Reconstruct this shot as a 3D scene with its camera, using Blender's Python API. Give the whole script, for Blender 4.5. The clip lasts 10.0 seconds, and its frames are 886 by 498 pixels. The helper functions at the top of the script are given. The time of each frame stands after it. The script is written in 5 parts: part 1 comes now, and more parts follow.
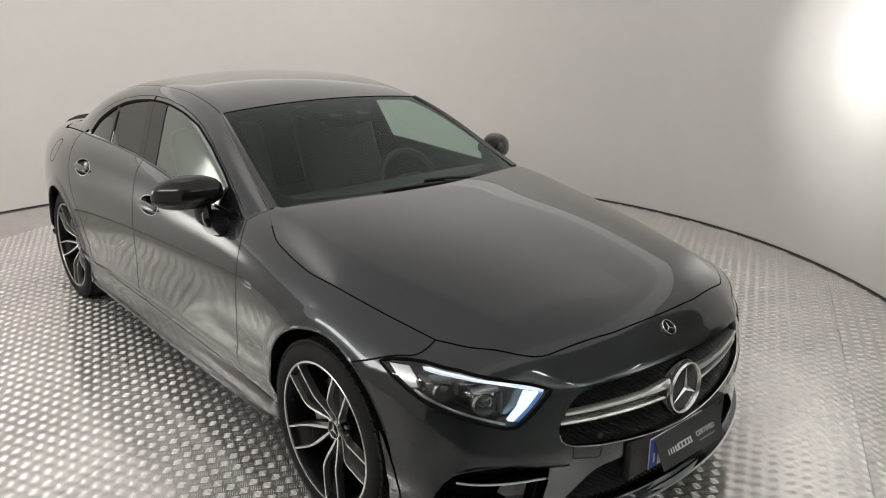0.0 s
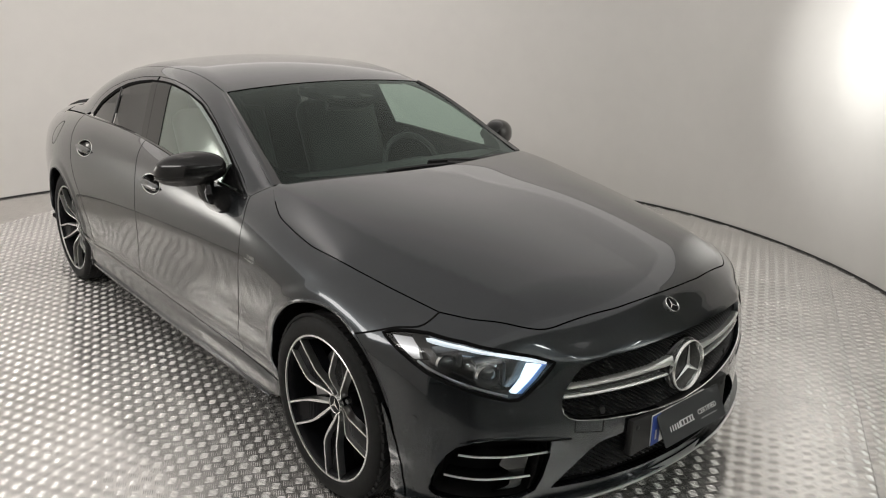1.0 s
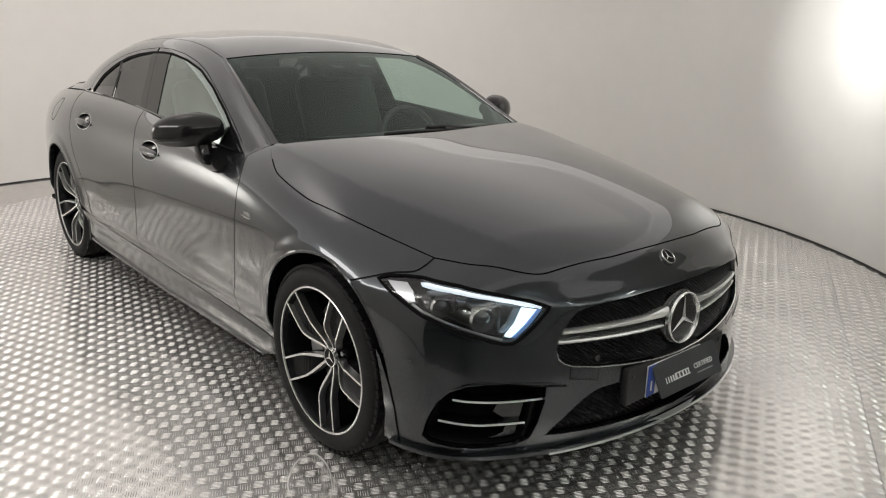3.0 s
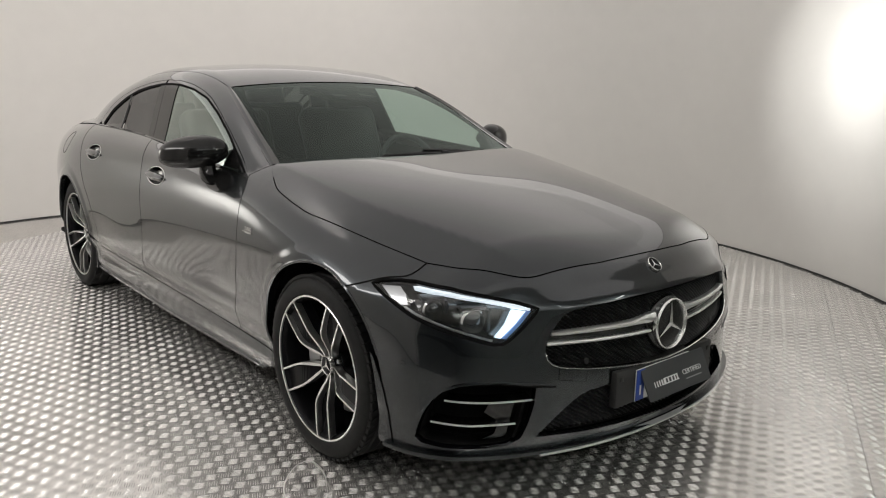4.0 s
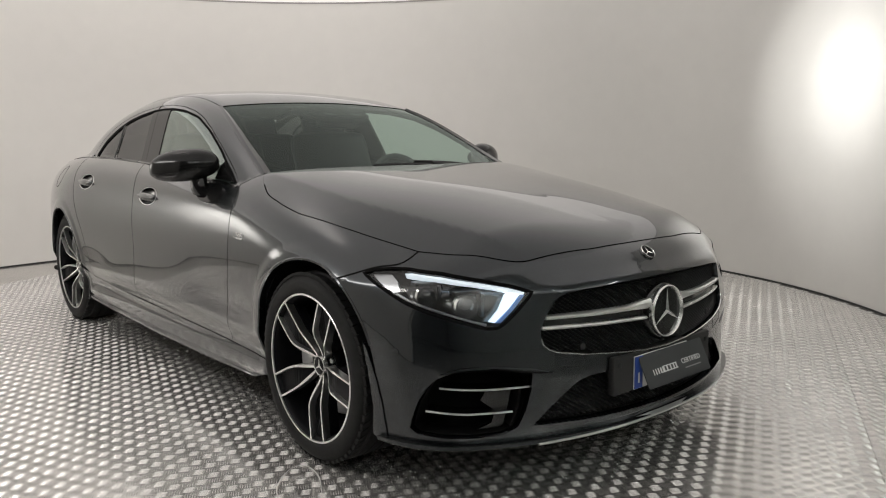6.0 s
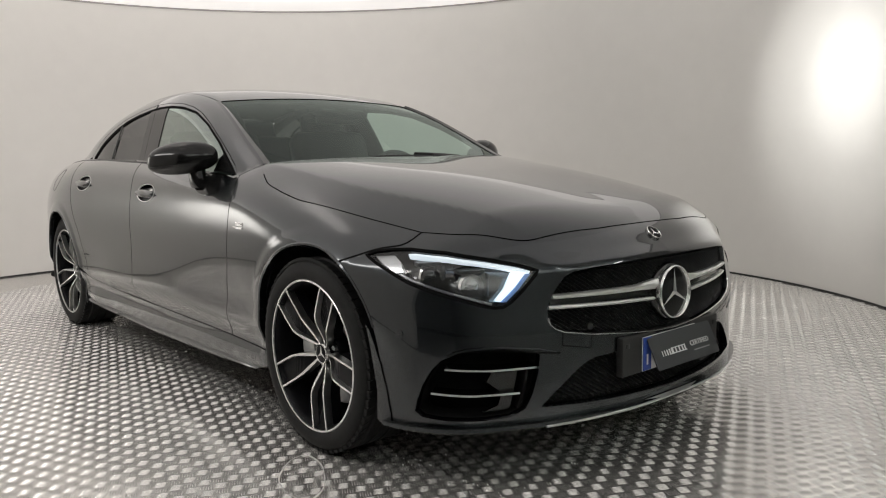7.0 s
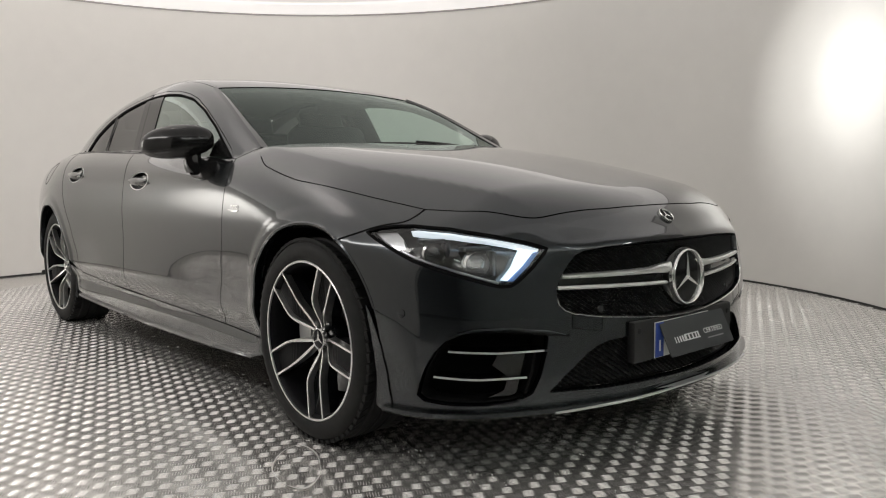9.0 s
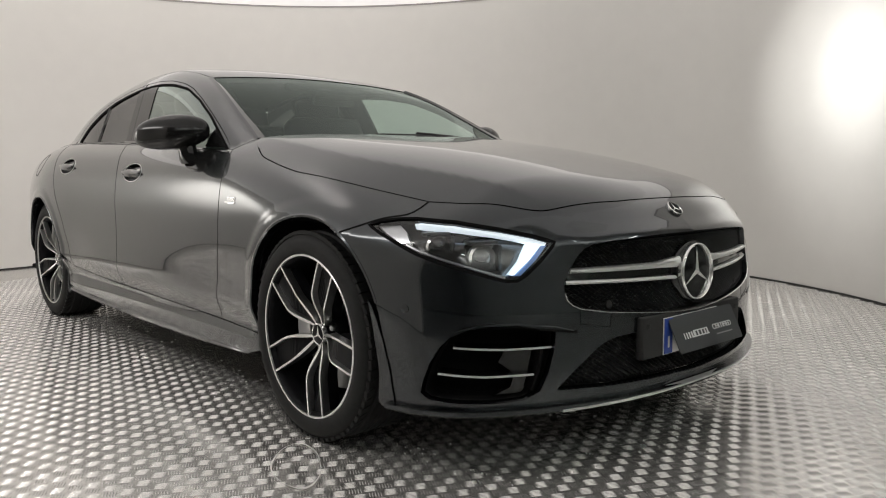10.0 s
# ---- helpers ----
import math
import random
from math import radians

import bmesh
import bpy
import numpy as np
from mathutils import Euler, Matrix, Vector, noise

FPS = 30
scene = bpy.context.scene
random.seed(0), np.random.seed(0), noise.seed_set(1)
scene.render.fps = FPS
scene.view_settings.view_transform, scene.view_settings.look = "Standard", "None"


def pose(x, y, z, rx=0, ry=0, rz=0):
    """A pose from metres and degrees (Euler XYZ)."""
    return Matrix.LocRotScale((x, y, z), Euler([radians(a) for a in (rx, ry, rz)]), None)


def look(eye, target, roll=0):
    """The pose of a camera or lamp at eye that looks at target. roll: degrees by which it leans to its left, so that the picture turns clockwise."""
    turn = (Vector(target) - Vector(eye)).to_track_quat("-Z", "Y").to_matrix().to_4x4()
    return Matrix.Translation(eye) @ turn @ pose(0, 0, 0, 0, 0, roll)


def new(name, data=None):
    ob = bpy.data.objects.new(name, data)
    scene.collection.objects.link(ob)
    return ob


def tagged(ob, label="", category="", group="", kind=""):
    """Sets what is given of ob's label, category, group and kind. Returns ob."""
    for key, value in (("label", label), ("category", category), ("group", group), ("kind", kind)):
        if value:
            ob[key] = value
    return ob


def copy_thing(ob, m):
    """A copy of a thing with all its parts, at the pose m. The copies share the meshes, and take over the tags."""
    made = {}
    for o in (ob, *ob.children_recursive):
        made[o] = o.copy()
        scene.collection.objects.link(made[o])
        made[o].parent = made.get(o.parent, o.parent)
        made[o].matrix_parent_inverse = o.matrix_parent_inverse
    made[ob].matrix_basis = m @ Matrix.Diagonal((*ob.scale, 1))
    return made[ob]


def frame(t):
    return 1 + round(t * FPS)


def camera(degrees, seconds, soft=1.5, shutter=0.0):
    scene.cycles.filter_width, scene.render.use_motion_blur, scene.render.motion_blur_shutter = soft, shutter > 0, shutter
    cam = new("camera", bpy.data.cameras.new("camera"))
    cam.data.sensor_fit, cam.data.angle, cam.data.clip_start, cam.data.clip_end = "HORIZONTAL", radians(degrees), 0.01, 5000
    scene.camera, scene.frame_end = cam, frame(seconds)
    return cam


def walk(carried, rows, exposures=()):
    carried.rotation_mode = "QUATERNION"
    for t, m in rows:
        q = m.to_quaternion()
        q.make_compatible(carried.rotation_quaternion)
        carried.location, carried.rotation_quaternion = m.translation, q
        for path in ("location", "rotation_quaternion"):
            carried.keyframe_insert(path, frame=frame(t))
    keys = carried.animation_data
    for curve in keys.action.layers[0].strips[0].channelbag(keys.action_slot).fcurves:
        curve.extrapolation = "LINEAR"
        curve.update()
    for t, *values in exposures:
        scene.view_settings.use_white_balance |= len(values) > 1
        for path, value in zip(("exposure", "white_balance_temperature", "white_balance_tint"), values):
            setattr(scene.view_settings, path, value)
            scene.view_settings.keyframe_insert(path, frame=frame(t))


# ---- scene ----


cam = camera(59.5, 10.0, soft=1.1)
PATH = [
    (0, (2.064, -2.118, 1.734), (0.615, -0.873, 1.143), 0.0),
    (0.5, (2.064, -2.122, 1.696), (0.616, -0.873, 1.11), 0.4),
    (1, (2.069, -2.15, 1.644), (0.623, -0.899, 1.059), 0.8),
    (1.5, (2.075, -2.168, 1.588), (0.631, -0.918, 0.993), 1.0),
    (2, (2.07, -2.169, 1.555), (0.63, -0.921, 0.949), 1.2),
    (2.5, (2.078, -2.16, 1.507), (0.636, -0.909, 0.91), 1.2),
    (4, (2.246, -2.21, 1.339), (0.754, -0.95, 0.906), 0.8),
    (4.5, (2.273, -2.213, 1.289), (0.77, -0.951, 0.907), 0.5),
    (5, (2.293, -2.221, 1.233), (0.783, -0.954, 0.892), 0.2),
    (5.5, (2.288, -2.213, 1.176), (0.779, -0.938, 0.866), -0.2),
    (7, (2.245, -2.212, 0.994), (0.737, -0.92, 0.757), -1.3),
    (7.5, (2.226, -2.215, 0.942), (0.717, -0.922, 0.723), -1.3),
    (8, (2.203, -2.198, 0.899), (0.692, -0.904, 0.694), -1.1),
    (8.5, (2.183, -2.184, 0.88), (0.672, -0.887, 0.686), -0.9),
    (9, (2.159, -2.172, 0.864), (0.654, -0.869, 0.673), -0.7),
    (9.5, (2.128, -2.164, 0.855), (0.63, -0.854, 0.66), -0.6),
    (10, (2.09, -2.157, 0.855), (0.599, -0.841, 0.65), -0.5),
]
walk(cam, [(t, look(eye, target, roll)) for t, eye, target, roll in PATH], exposures=((0, 0.08), (1.5, 0.12), (2.5, 0.22), (4.5, 0.04), (7, 0.0), (10, 0.03)))


# ---- light: the glowing membrane ceiling of the booth, a spotlight washing the wall, a dim room outside, added fill lamps ----
world = bpy.data.worlds.new("world")
world.use_nodes = True
world.node_tree.nodes["Background"].inputs["Color"].default_value = (0.8, 0.78, 0.76, 1)
world.node_tree.nodes["Background"].inputs["Strength"].default_value = 0.03
scene.world = world
BOOTH, BOOTH_R, WALL_H = (-1.89, -0.02), 3.75, 2.525
CEILING_POWER, CEILING_TINT = 0.62, (1.0, 0.957, 0.938)


def lamp(name, kind, m, energy, colour, **more):
    data = bpy.data.lights.new(name, kind)
    data.energy, data.color = energy, colour
    if kind == "SPOT":
        data.spot_size, data.spot_blend, data.shadow_soft_size = radians(more["cone"]), more["blend"], more["soft"]
    else:
        data.shape, data.size, data.size_y = "RECTANGLE", more["size"], more["size_y"]
    ob = new(name, data)
    ob.matrix_world = m
    return ob


for eye, aim, tint, core, halo, cones in (((-1.0, 1.25, 2.35), (0.06, 3.19, 1.42), (1, 0.99, 0.97), 120, 165, (24, 50)), ((-2.5, -1.0, 2.4), (-4.5, -2.7, 1.5), (1, 0.97, 0.94), 1900, 110, (28, 50))):
    lamp("wall_spotlight", "SPOT", look(eye, aim), core, tint, cone=cones[0], blend=1.0, soft=0.08)
    lamp("wall_spotlight", "SPOT", look(eye, aim), halo, tint, cone=cones[1], blend=1.0, soft=0.08)
# three unseen fill lamps, added to brighten the flank and the walls beside and behind
lamp("flank_fill", "AREA", look((-1.0, -2.9, 2.45), (-1.2, -0.5, 0.7)), 30, (1.0, 0.97, 0.94), size=2.6, size_y=0.4)
lamp("flank_wall_fill", "SPOT", look((-1.3, -0.6, 2.45), (-3.0, -3.3, 0.9)), 80, (1.0, 0.95, 0.92), cone=100, blend=1.0, soft=0.25)
lamp("rear_wall_fill", "SPOT", look((-1.2, -1.2, 2.45), (-5.2, 0.9, 1.6)), 240, (1.0, 0.92, 0.9), cone=100, blend=1.0, soft=0.25)
# unseen fills aimed up, added so the nose reflects an evenly lit outer ceiling
for x, y in ((4.7, -2.8), (5.3, 0.2), (4.7, 3.0)):
    lamp("room_fill", "SPOT", look((x, y, 1.9), (x + 0.3, y, 3.0)), 330, (0.97, 1.0, 0.98), cone=150, blend=1.0, soft=0.1)
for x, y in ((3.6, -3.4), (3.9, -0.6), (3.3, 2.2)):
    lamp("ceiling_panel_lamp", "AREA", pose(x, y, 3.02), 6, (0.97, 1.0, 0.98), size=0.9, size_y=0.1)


# ---- materials ----
def material(name, colour, rough=0.5, metal=0.0, coat=0.0, coat_rough=0.03, grain=0.0, size=40.0, bump_h=0.0, bump_size=200.0, rough_var=0.0, spec=0.5, glow=None, power=0.0):
    """A surface with two scales of variation in colour and gloss, and a fine relief."""
    mat = bpy.data.materials.new(name)
    mat.use_nodes = True
    tree = mat.node_tree
    bsdf = tree.nodes["Principled BSDF"]
    bsdf.inputs["Base Color"].default_value = (*colour, 1)
    for key, value in (("Roughness", rough), ("Metallic", metal), ("Coat Weight", coat), ("Coat Roughness", coat_rough), ("Specular IOR Level", spec)):
        bsdf.inputs[key].default_value = value
    if glow:
        bsdf.inputs["Emission Color"].default_value = (*glow, 1)
        bsdf.inputs["Emission Strength"].default_value = power
    place = tree.nodes.new("ShaderNodeTexCoord").outputs["Object"]

    def noise_at(scale, detail=4.0):
        n = tree.nodes.new("ShaderNodeTexNoise")
        n.inputs["Scale"].default_value, n.inputs["Detail"].default_value = scale, detail
        tree.links.new(place, n.inputs["Vector"])
        return n.outputs["Fac"]

    if grain or rough_var:
        add = tree.nodes.new("ShaderNodeMath")
        add.operation = "ADD"
        tree.links.new(noise_at(size), add.inputs[0])
        tree.links.new(noise_at(size * 0.09), add.inputs[1])
        if grain:
            fac = tree.nodes.new("ShaderNodeMapRange")
            fac.inputs["From Min"].default_value, fac.inputs["From Max"].default_value = 0.7, 1.3
            fac.inputs["To Min"].default_value, fac.inputs["To Max"].default_value = 1 - grain, 1 + grain
            tree.links.new(add.outputs[0], fac.inputs["Value"])
            mul = tree.nodes.new("ShaderNodeVectorMath")
            mul.operation = "SCALE"
            mul.inputs[0].default_value = colour
            tree.links.new(fac.outputs[0], mul.inputs["Scale"])
            tree.links.new(mul.outputs[0], bsdf.inputs["Base Color"])
        if rough_var:
            fac = tree.nodes.new("ShaderNodeMapRange")
            fac.inputs["From Min"].default_value, fac.inputs["From Max"].default_value = 0.7, 1.3
            fac.inputs["To Min"].default_value, fac.inputs["To Max"].default_value = max(rough - rough_var, 0.01), rough + rough_var
            tree.links.new(add.outputs[0], fac.inputs["Value"])
            tree.links.new(fac.outputs[0], bsdf.inputs["Roughness"])
    if bump_h:
        b = tree.nodes.new("ShaderNodeBump")
        b.inputs["Distance"].default_value = bump_h
        tree.links.new(noise_at(bump_size, 3.0), b.inputs["Height"])
        tree.links.new(b.outputs[0], bsdf.inputs["Normal"])
    return mat


def glass(name, tint, gloss=(1.0, 1.0, 1.0), rough=0.0, extra=0.0):
    """Thin sheet glass: clear with a tint, and a mirror by the angle of view."""
    mat = bpy.data.materials.new(name)
    mat.use_nodes = True
    tree = mat.node_tree
    tree.nodes.remove(tree.nodes["Principled BSDF"])
    see, shine, mix, edge = (tree.nodes.new("ShaderNode" + n) for n in ("BsdfTransparent", "BsdfGlossy", "MixShader", "LayerWeight"))
    see.inputs["Color"].default_value = (*tint, 1)
    shine.inputs["Roughness"].default_value = rough
    shine.inputs["Color"].default_value = (*gloss, 1)
    edge.inputs["Blend"].default_value = 0.5
    steep = tree.nodes.new("ShaderNodeMath")
    steep.operation = "POWER"
    steep.inputs[1].default_value = 5.0
    tree.links.new(edge.outputs["Facing"], steep.inputs[0])
    more = tree.nodes.new("ShaderNodeMath")
    more.operation, more.use_clamp = "ADD", True
    more.inputs[1].default_value = extra + 0.05
    tree.links.new(steep.outputs[0], more.inputs[0])
    for a, b in ((more.outputs[0], mix.inputs[0]), (see.outputs[0], mix.inputs[1]), (shine.outputs[0], mix.inputs[2]), (mix.outputs[0], tree.nodes["Material Output"].inputs["Surface"])):
        tree.links.new(a, b)
    return mat


PAINT = material("graphite metallic paint", (0.0225, 0.0268, 0.0305), 0.25, 0.88, 1.0, 0.01, grain=0.06, size=900)
BLACK_GLOSS = material("gloss black plastic", (0.006, 0.006, 0.006), 0.12, coat=0.6, grain=0.1)
PILLAR_BLACK = material("black door pillar film", (0.008, 0.008, 0.008), 0.15, spec=0.3, grain=0.1)
BLACK_MATT = material("black plastic", (0.012, 0.012, 0.012), 0.55, grain=0.15, size=120, bump_h=0.0004, bump_size=700)
# also the dark strips that paint the shade of the shut lines
SHELL = material("dark underbody and gap shade", (0.006, 0.006, 0.006), 0.9, grain=0.1, spec=0.1)
RUBBER = material("tyre rubber", (0.011, 0.011, 0.011), 0.72, grain=0.25, size=60, bump_h=0.0004, bump_size=500, spec=0.25)
RIM_BLACK = material("black wheel lacquer", (0.006, 0.006, 0.007), 0.4, spec=0.08, grain=0.1)
MACHINED = material("machined aluminium", (0.8, 0.8, 0.79), 0.28, 1.0, grain=0.03, size=60)
CHROME = material("satin chrome", (0.82, 0.82, 0.81), 0.2, 0.93, rough_var=0.05)
SATIN = material("brushed silver trim", (0.8, 0.8, 0.79), 0.4, 0.85, rough_var=0.06, grain=0.04, size=300)
CERAMIC = material("black ceramic glass edge", (0.006, 0.006, 0.006), 0.8, spec=0.03, grain=0.1)
LAMP_GREY = material("dark grey lamp bezel", (0.05, 0.052, 0.055), 0.3, 0.5, grain=0.06)
STEEL = material("brake disc steel", (0.35, 0.35, 0.35), 0.4, 1.0, grain=0.15)
SILVER = material("silver caliper paint", (0.62, 0.62, 0.62), 0.32, 0.6, grain=0.05)
CLEAR = glass("green-tinted windscreen glass", (0.72, 0.84, 0.79), gloss=(0.6, 0.68, 0.64))
TINTED = glass("dark privacy glass", (0.1, 0.1, 0.1))
LENS = glass("headlight lens", (0.95, 0.96, 0.97))
DRL = material("lit daytime running light", (0.9, 0.95, 1.0), 0.3, glow=(0.7, 0.89, 1.0), power=1.05)
DRL_EDGE = material("deep blue light guide edge", (0.15, 0.28, 0.6), 0.2, glow=(0.25, 0.45, 0.9), power=0.09)
DRL_SOFT = material("softly lit light guide", (0.9, 0.95, 1.0), 0.3, glow=(0.82, 0.93, 1.0), power=0.7)
CABIN = material("black leather trim", (0.022, 0.022, 0.022), 0.5, grain=0.2, size=80, bump_h=0.0005, bump_size=300)
HEADLINER = material("dark grey headliner cloth", (0.05, 0.05, 0.049), 0.9, grain=0.1, size=200)
WALL = material("off-white booth wall", (0.74, 0.73, 0.7), 0.45, grain=0.02, size=6, rough_var=0.04)
FLOOR = material("aluminium tread plate", (0.68, 0.662, 0.637), 0.16, 0.79, grain=0.2, size=22, rough_var=0.05, bump_h=0.00012, bump_size=45)
# paler than the plate: the bars' glints are put into their colour
TREAD = material("worn tread bars lightened for glints", (0.9, 0.89, 0.87), 0.23, 0.75, grain=0.08, size=40, rough_var=0.05)
ALU = material("satin aluminium trim", (0.7, 0.7, 0.7), 0.35, 0.6, grain=0.04)
OUTER = material("dark grey room wall", (0.4, 0.41, 0.4), 0.8, grain=0.08, size=8)
TRACK = material("dark rubber skirting", (0.02, 0.02, 0.02), 0.6, grain=0.2)
CEILING = material("glowing ceiling membrane", (0.8, 0.79, 0.77), 0.7, grain=0.01, size=4, glow=CEILING_TINT, power=CEILING_POWER)
PLATE_BLUE = material("blue number-plate band", (0.02, 0.06, 0.33), 0.4, grain=0.05)
PLATE_WHITE = material("white reflective plate", (0.75, 0.75, 0.73), 0.4, grain=0.03)
CARD = material("dark grey printed card", (0.055, 0.057, 0.059), 0.28, grain=0.04, size=60, spec=0.6)
PRINT = material("white print", (0.75, 0.75, 0.75), 0.5, grain=0.02)
GREY_PRINT = material("grey print", (0.33, 0.33, 0.33), 0.5, grain=0.02)
REFLECTOR = material("lamp reflector", (0.55, 0.56, 0.57), 0.3, 1.0, grain=0.05)
GAP_SHADE = material("grey shade of the ceiling gap", (0.38, 0.36, 0.36), 0.6, grain=0.05, size=30)
JOINT = material("dirt in the floor joints", (0.02, 0.019, 0.018), 0.9, grain=0.3, size=90)
CEILING_DIM = material("softly lit ceiling", (0.7, 0.69, 0.67), 0.7, grain=0.02, size=3, glow=CEILING_TINT, power=0.44)
COATED = glass("heat-reflecting side glass", (0.78, 0.9, 0.84), gloss=(0.9, 1.0, 0.95), extra=0.18)
STAIN = material("dried chalky stain", (0.62, 0.61, 0.59), 0.7, grain=0.2, size=60)


class Curve:
    """A natural cubic spline through a few stations, straight beyond its ends."""

    def __init__(self, *pairs):
        x, y = np.array(pairs, float).T
        n, h = len(x), np.diff(x)
        a, b = np.eye(n), np.zeros(n)
        for i in range(1, n - 1):
            a[i, i - 1:i + 2] = h[i - 1], 2 * (h[i - 1] + h[i]), h[i]
            b[i] = 6 * ((y[i + 1] - y[i]) / h[i] - (y[i] - y[i - 1]) / h[i - 1])
        self.x, self.y, self.h, self.m = x, y, h, np.linalg.solve(a, b)

    def __call__(self, t):
        t = np.asarray(t, float)
        x, y, h, m = self.x, self.y, self.h, self.m
        i = np.clip(np.searchsorted(x, t) - 1, 0, len(h) - 1)
        c = np.clip(t, x[0], x[-1])
        p, q = (x[i + 1] - c) / h[i], (c - x[i]) / h[i]
        s = p * y[i] + q * y[i + 1] + ((p ** 3 - p) * m[i] + (q ** 3 - q) * m[i + 1]) * h[i] ** 2 / 6
        lo = (y[1] - y[0]) / h[0] - h[0] * m[1] / 6
        hi = (y[-1] - y[-2]) / h[-1] + h[-1] * m[-2] / 6
        return s + np.minimum(t - x[0], 0) * lo + np.maximum(t - x[-1], 0) * hi


def smax(a, b, k):
    h = np.maximum(k - np.abs(a - b), 0) / k
    return np.maximum(a, b) + h * h * k / 4


def bump(t, a, b):
    """0 below a, 1 above b, smooth between."""
    t = np.clip((t - a) / (b - a), 0, 1)
    return t * t * (3 - 2 * t)


AXLE_R, WHEEL_Z, HUB_Z, ARCH_R = -2.939, 0.34, 0.334, 0.376
# half width of the flanks along the car, and how far they draw in by height
WIDTH = Curve((-4.15, 0.6), (-3.8, 0.735), (-3.4, 0.845), (-2.94, 0.906), (-2.3, 0.9), (-1.5, 0.89), (-0.7, 0.893), (0, 0.905), (0.5, 0.905))
TUCK = Curve((0.1, 0.07), (0.2, 0.047), (0.27, 0.046), (0.315, 0.038), (0.355, 0.015), (0.395, -0.001), (0.45, -0.004), (0.52, -0.003), (0.6, -0.001), (0.68, 0.0), (0.78, 0.012), (0.86, 0.036), (0.95, 0.09), (1.05, 0.18))
# hollow of the flank behind the wheels
HOLLOW = Curve((-3.2, 0.0), (-2.75, 0.004), (-2.45, 0.014), (-2.1, 0.003), (-1.75, 0.0), (-1.3, 0.0), (-1.05, 0.006), (-0.8, 0.02), (-0.5, 0.026), (-0.2, 0.012), (0.1, 0.0), (0.5, 0.0))
# the bonnet's middle line and how it falls to the sides; further back, the belt
DECK = Curve((-4.1, 0.97), (-3.6, 1.03), (-2.9, 1.045), (-2.3, 1.035), (-1.6, 1.02), (-1.0, 1.012), (-0.6, 1.013), (-0.3, 0.985), (0, 0.948), (0.3, 0.895), (0.5, 0.848), (0.666, 0.795), (0.8, 0.735))
FALL = Curve((-4.1, 0.04), (-1.0, 0.02), (-0.6, 0.05), (0, 0.1), (0.4, 0.125), (0.67, 0.13), (0.9, 0.13))
# the nose: its plan, and how it leans back by height
NOSE = Curve((0, 0.83), (0.2, 0.816), (0.4, 0.772), (0.535, 0.724), (0.6, 0.695), (0.7, 0.638), (0.77, 0.58), (0.82, 0.51), (0.86, 0.42), (0.885, 0.3), (0.91, 0.12))
LEAN = Curve((0.1, -0.03), (0.2, -0.005), (0.35, 0.0), (0.46, 0.0), (0.55, -0.014), (0.6, -0.026), (0.66, -0.05), (0.72, -0.078), (0.8, -0.15), (0.9, -0.3))
# the grille's frame stands proud of the lamps, like a shark's nose
LIP = Curve((0.1, 0.0), (0.46, 0.0), (0.51, 0.001), (0.55, 0.006), (0.6, 0.017), (0.635, 0.03), (0.652, 0.034), (0.668, 0.029), (0.69, 0.014), (0.715, 0.003), (0.75, 0.0), (0.9, 0.0))
# the crease that runs along each side of the bonnet
CREASE = Curve((-0.7, 0.692), (-0.35, 0.674), (-0.2, 0.663), (0.0, 0.645), (0.2, 0.607), (0.38, 0.563), (0.53, 0.522), (0.65, 0.47), (0.8, 0.4))
TAIL = Curve((0, -4.12), (0.4, -4.09), (0.7, -3.95), (0.85, -3.75), (0.93, -3.4))
# the greenhouse
ROOF = Curve((-4.1, 0.96), (-3.7, 1.0), (-3.4, 1.096), (-3.0, 1.243), (-2.6, 1.344), (-2.2, 1.395), (-1.9, 1.398), (-1.65, 1.38), (-1.45, 1.345), (-1.28, 1.3), (-1.1, 1.238), (-0.8, 1.108), (-0.48, 0.972))
ARCH = Curve((-3.5, 0.074), (-2, 0.059), (-1.3, 0.04), (-0.8, 0.055), (-0.4, 0.07))
GLASS_W = Curve((-4.0, 0.583), (-3.4, 0.656), (-2.8, 0.738), (-2.3, 0.75), (-1.6, 0.779), (-1.1, 0.796), (-0.5, 0.783))
TUMBLE = Curve((0.85, -0.02), (0.95, 0.018), (1.1, 0.075), (1.25, 0.135), (1.4, 0.197))


def lower(p):
    x, a, z = p[..., 0], np.abs(p[..., 1]), p[..., 2]
    r1 = np.hypot(x, z - WHEEL_Z)
    r2 = np.hypot(x - AXLE_R, z - WHEEL_Z)
    flare = 0.006 * (1 - bump(np.minimum(r1, r2), ARCH_R + 0.02, ARCH_R + 0.065)) * bump(z, 0.1, 0.4)
    flare = flare + 0.011 * (1 - bump(z, 0.24, 0.31)) * bump(x, -2.65, -2.4) * (1 - bump(x, -0.45, -0.3))
    side = a - (WIDTH(x) - TUCK(z) + flare - HOLLOW(x) * np.exp(-((z - 0.43) / 0.1) ** 2))
    over = a - CREASE(x)
    ridge = np.where(over > 0, over / 0.22, -over / 0.6)
    ridge = np.sqrt(ridge ** 2 + 0.0006)
    dome = 0.019 * np.clip(1 - ridge, 0, 1) ** 2 * bump(x, -0.9, -0.55) * (1 - bump(x, 0.5, 0.72))
    top = z - (DECK(x) - 0.006 + dome - FALL(x) * (a / 0.73) ** 3)
    front = x - (NOSE(a) + LEAN(z) + LIP(z) * (1 - bump(a, 0.42, 0.6)))
    back = TAIL(a) - 0.1 * (z - 0.8) - x
    f = smax(side, top, 0.13)
    f = smax(f, front * 0.8, 0.06)
    return smax(f, back * 0.8, 0.08)


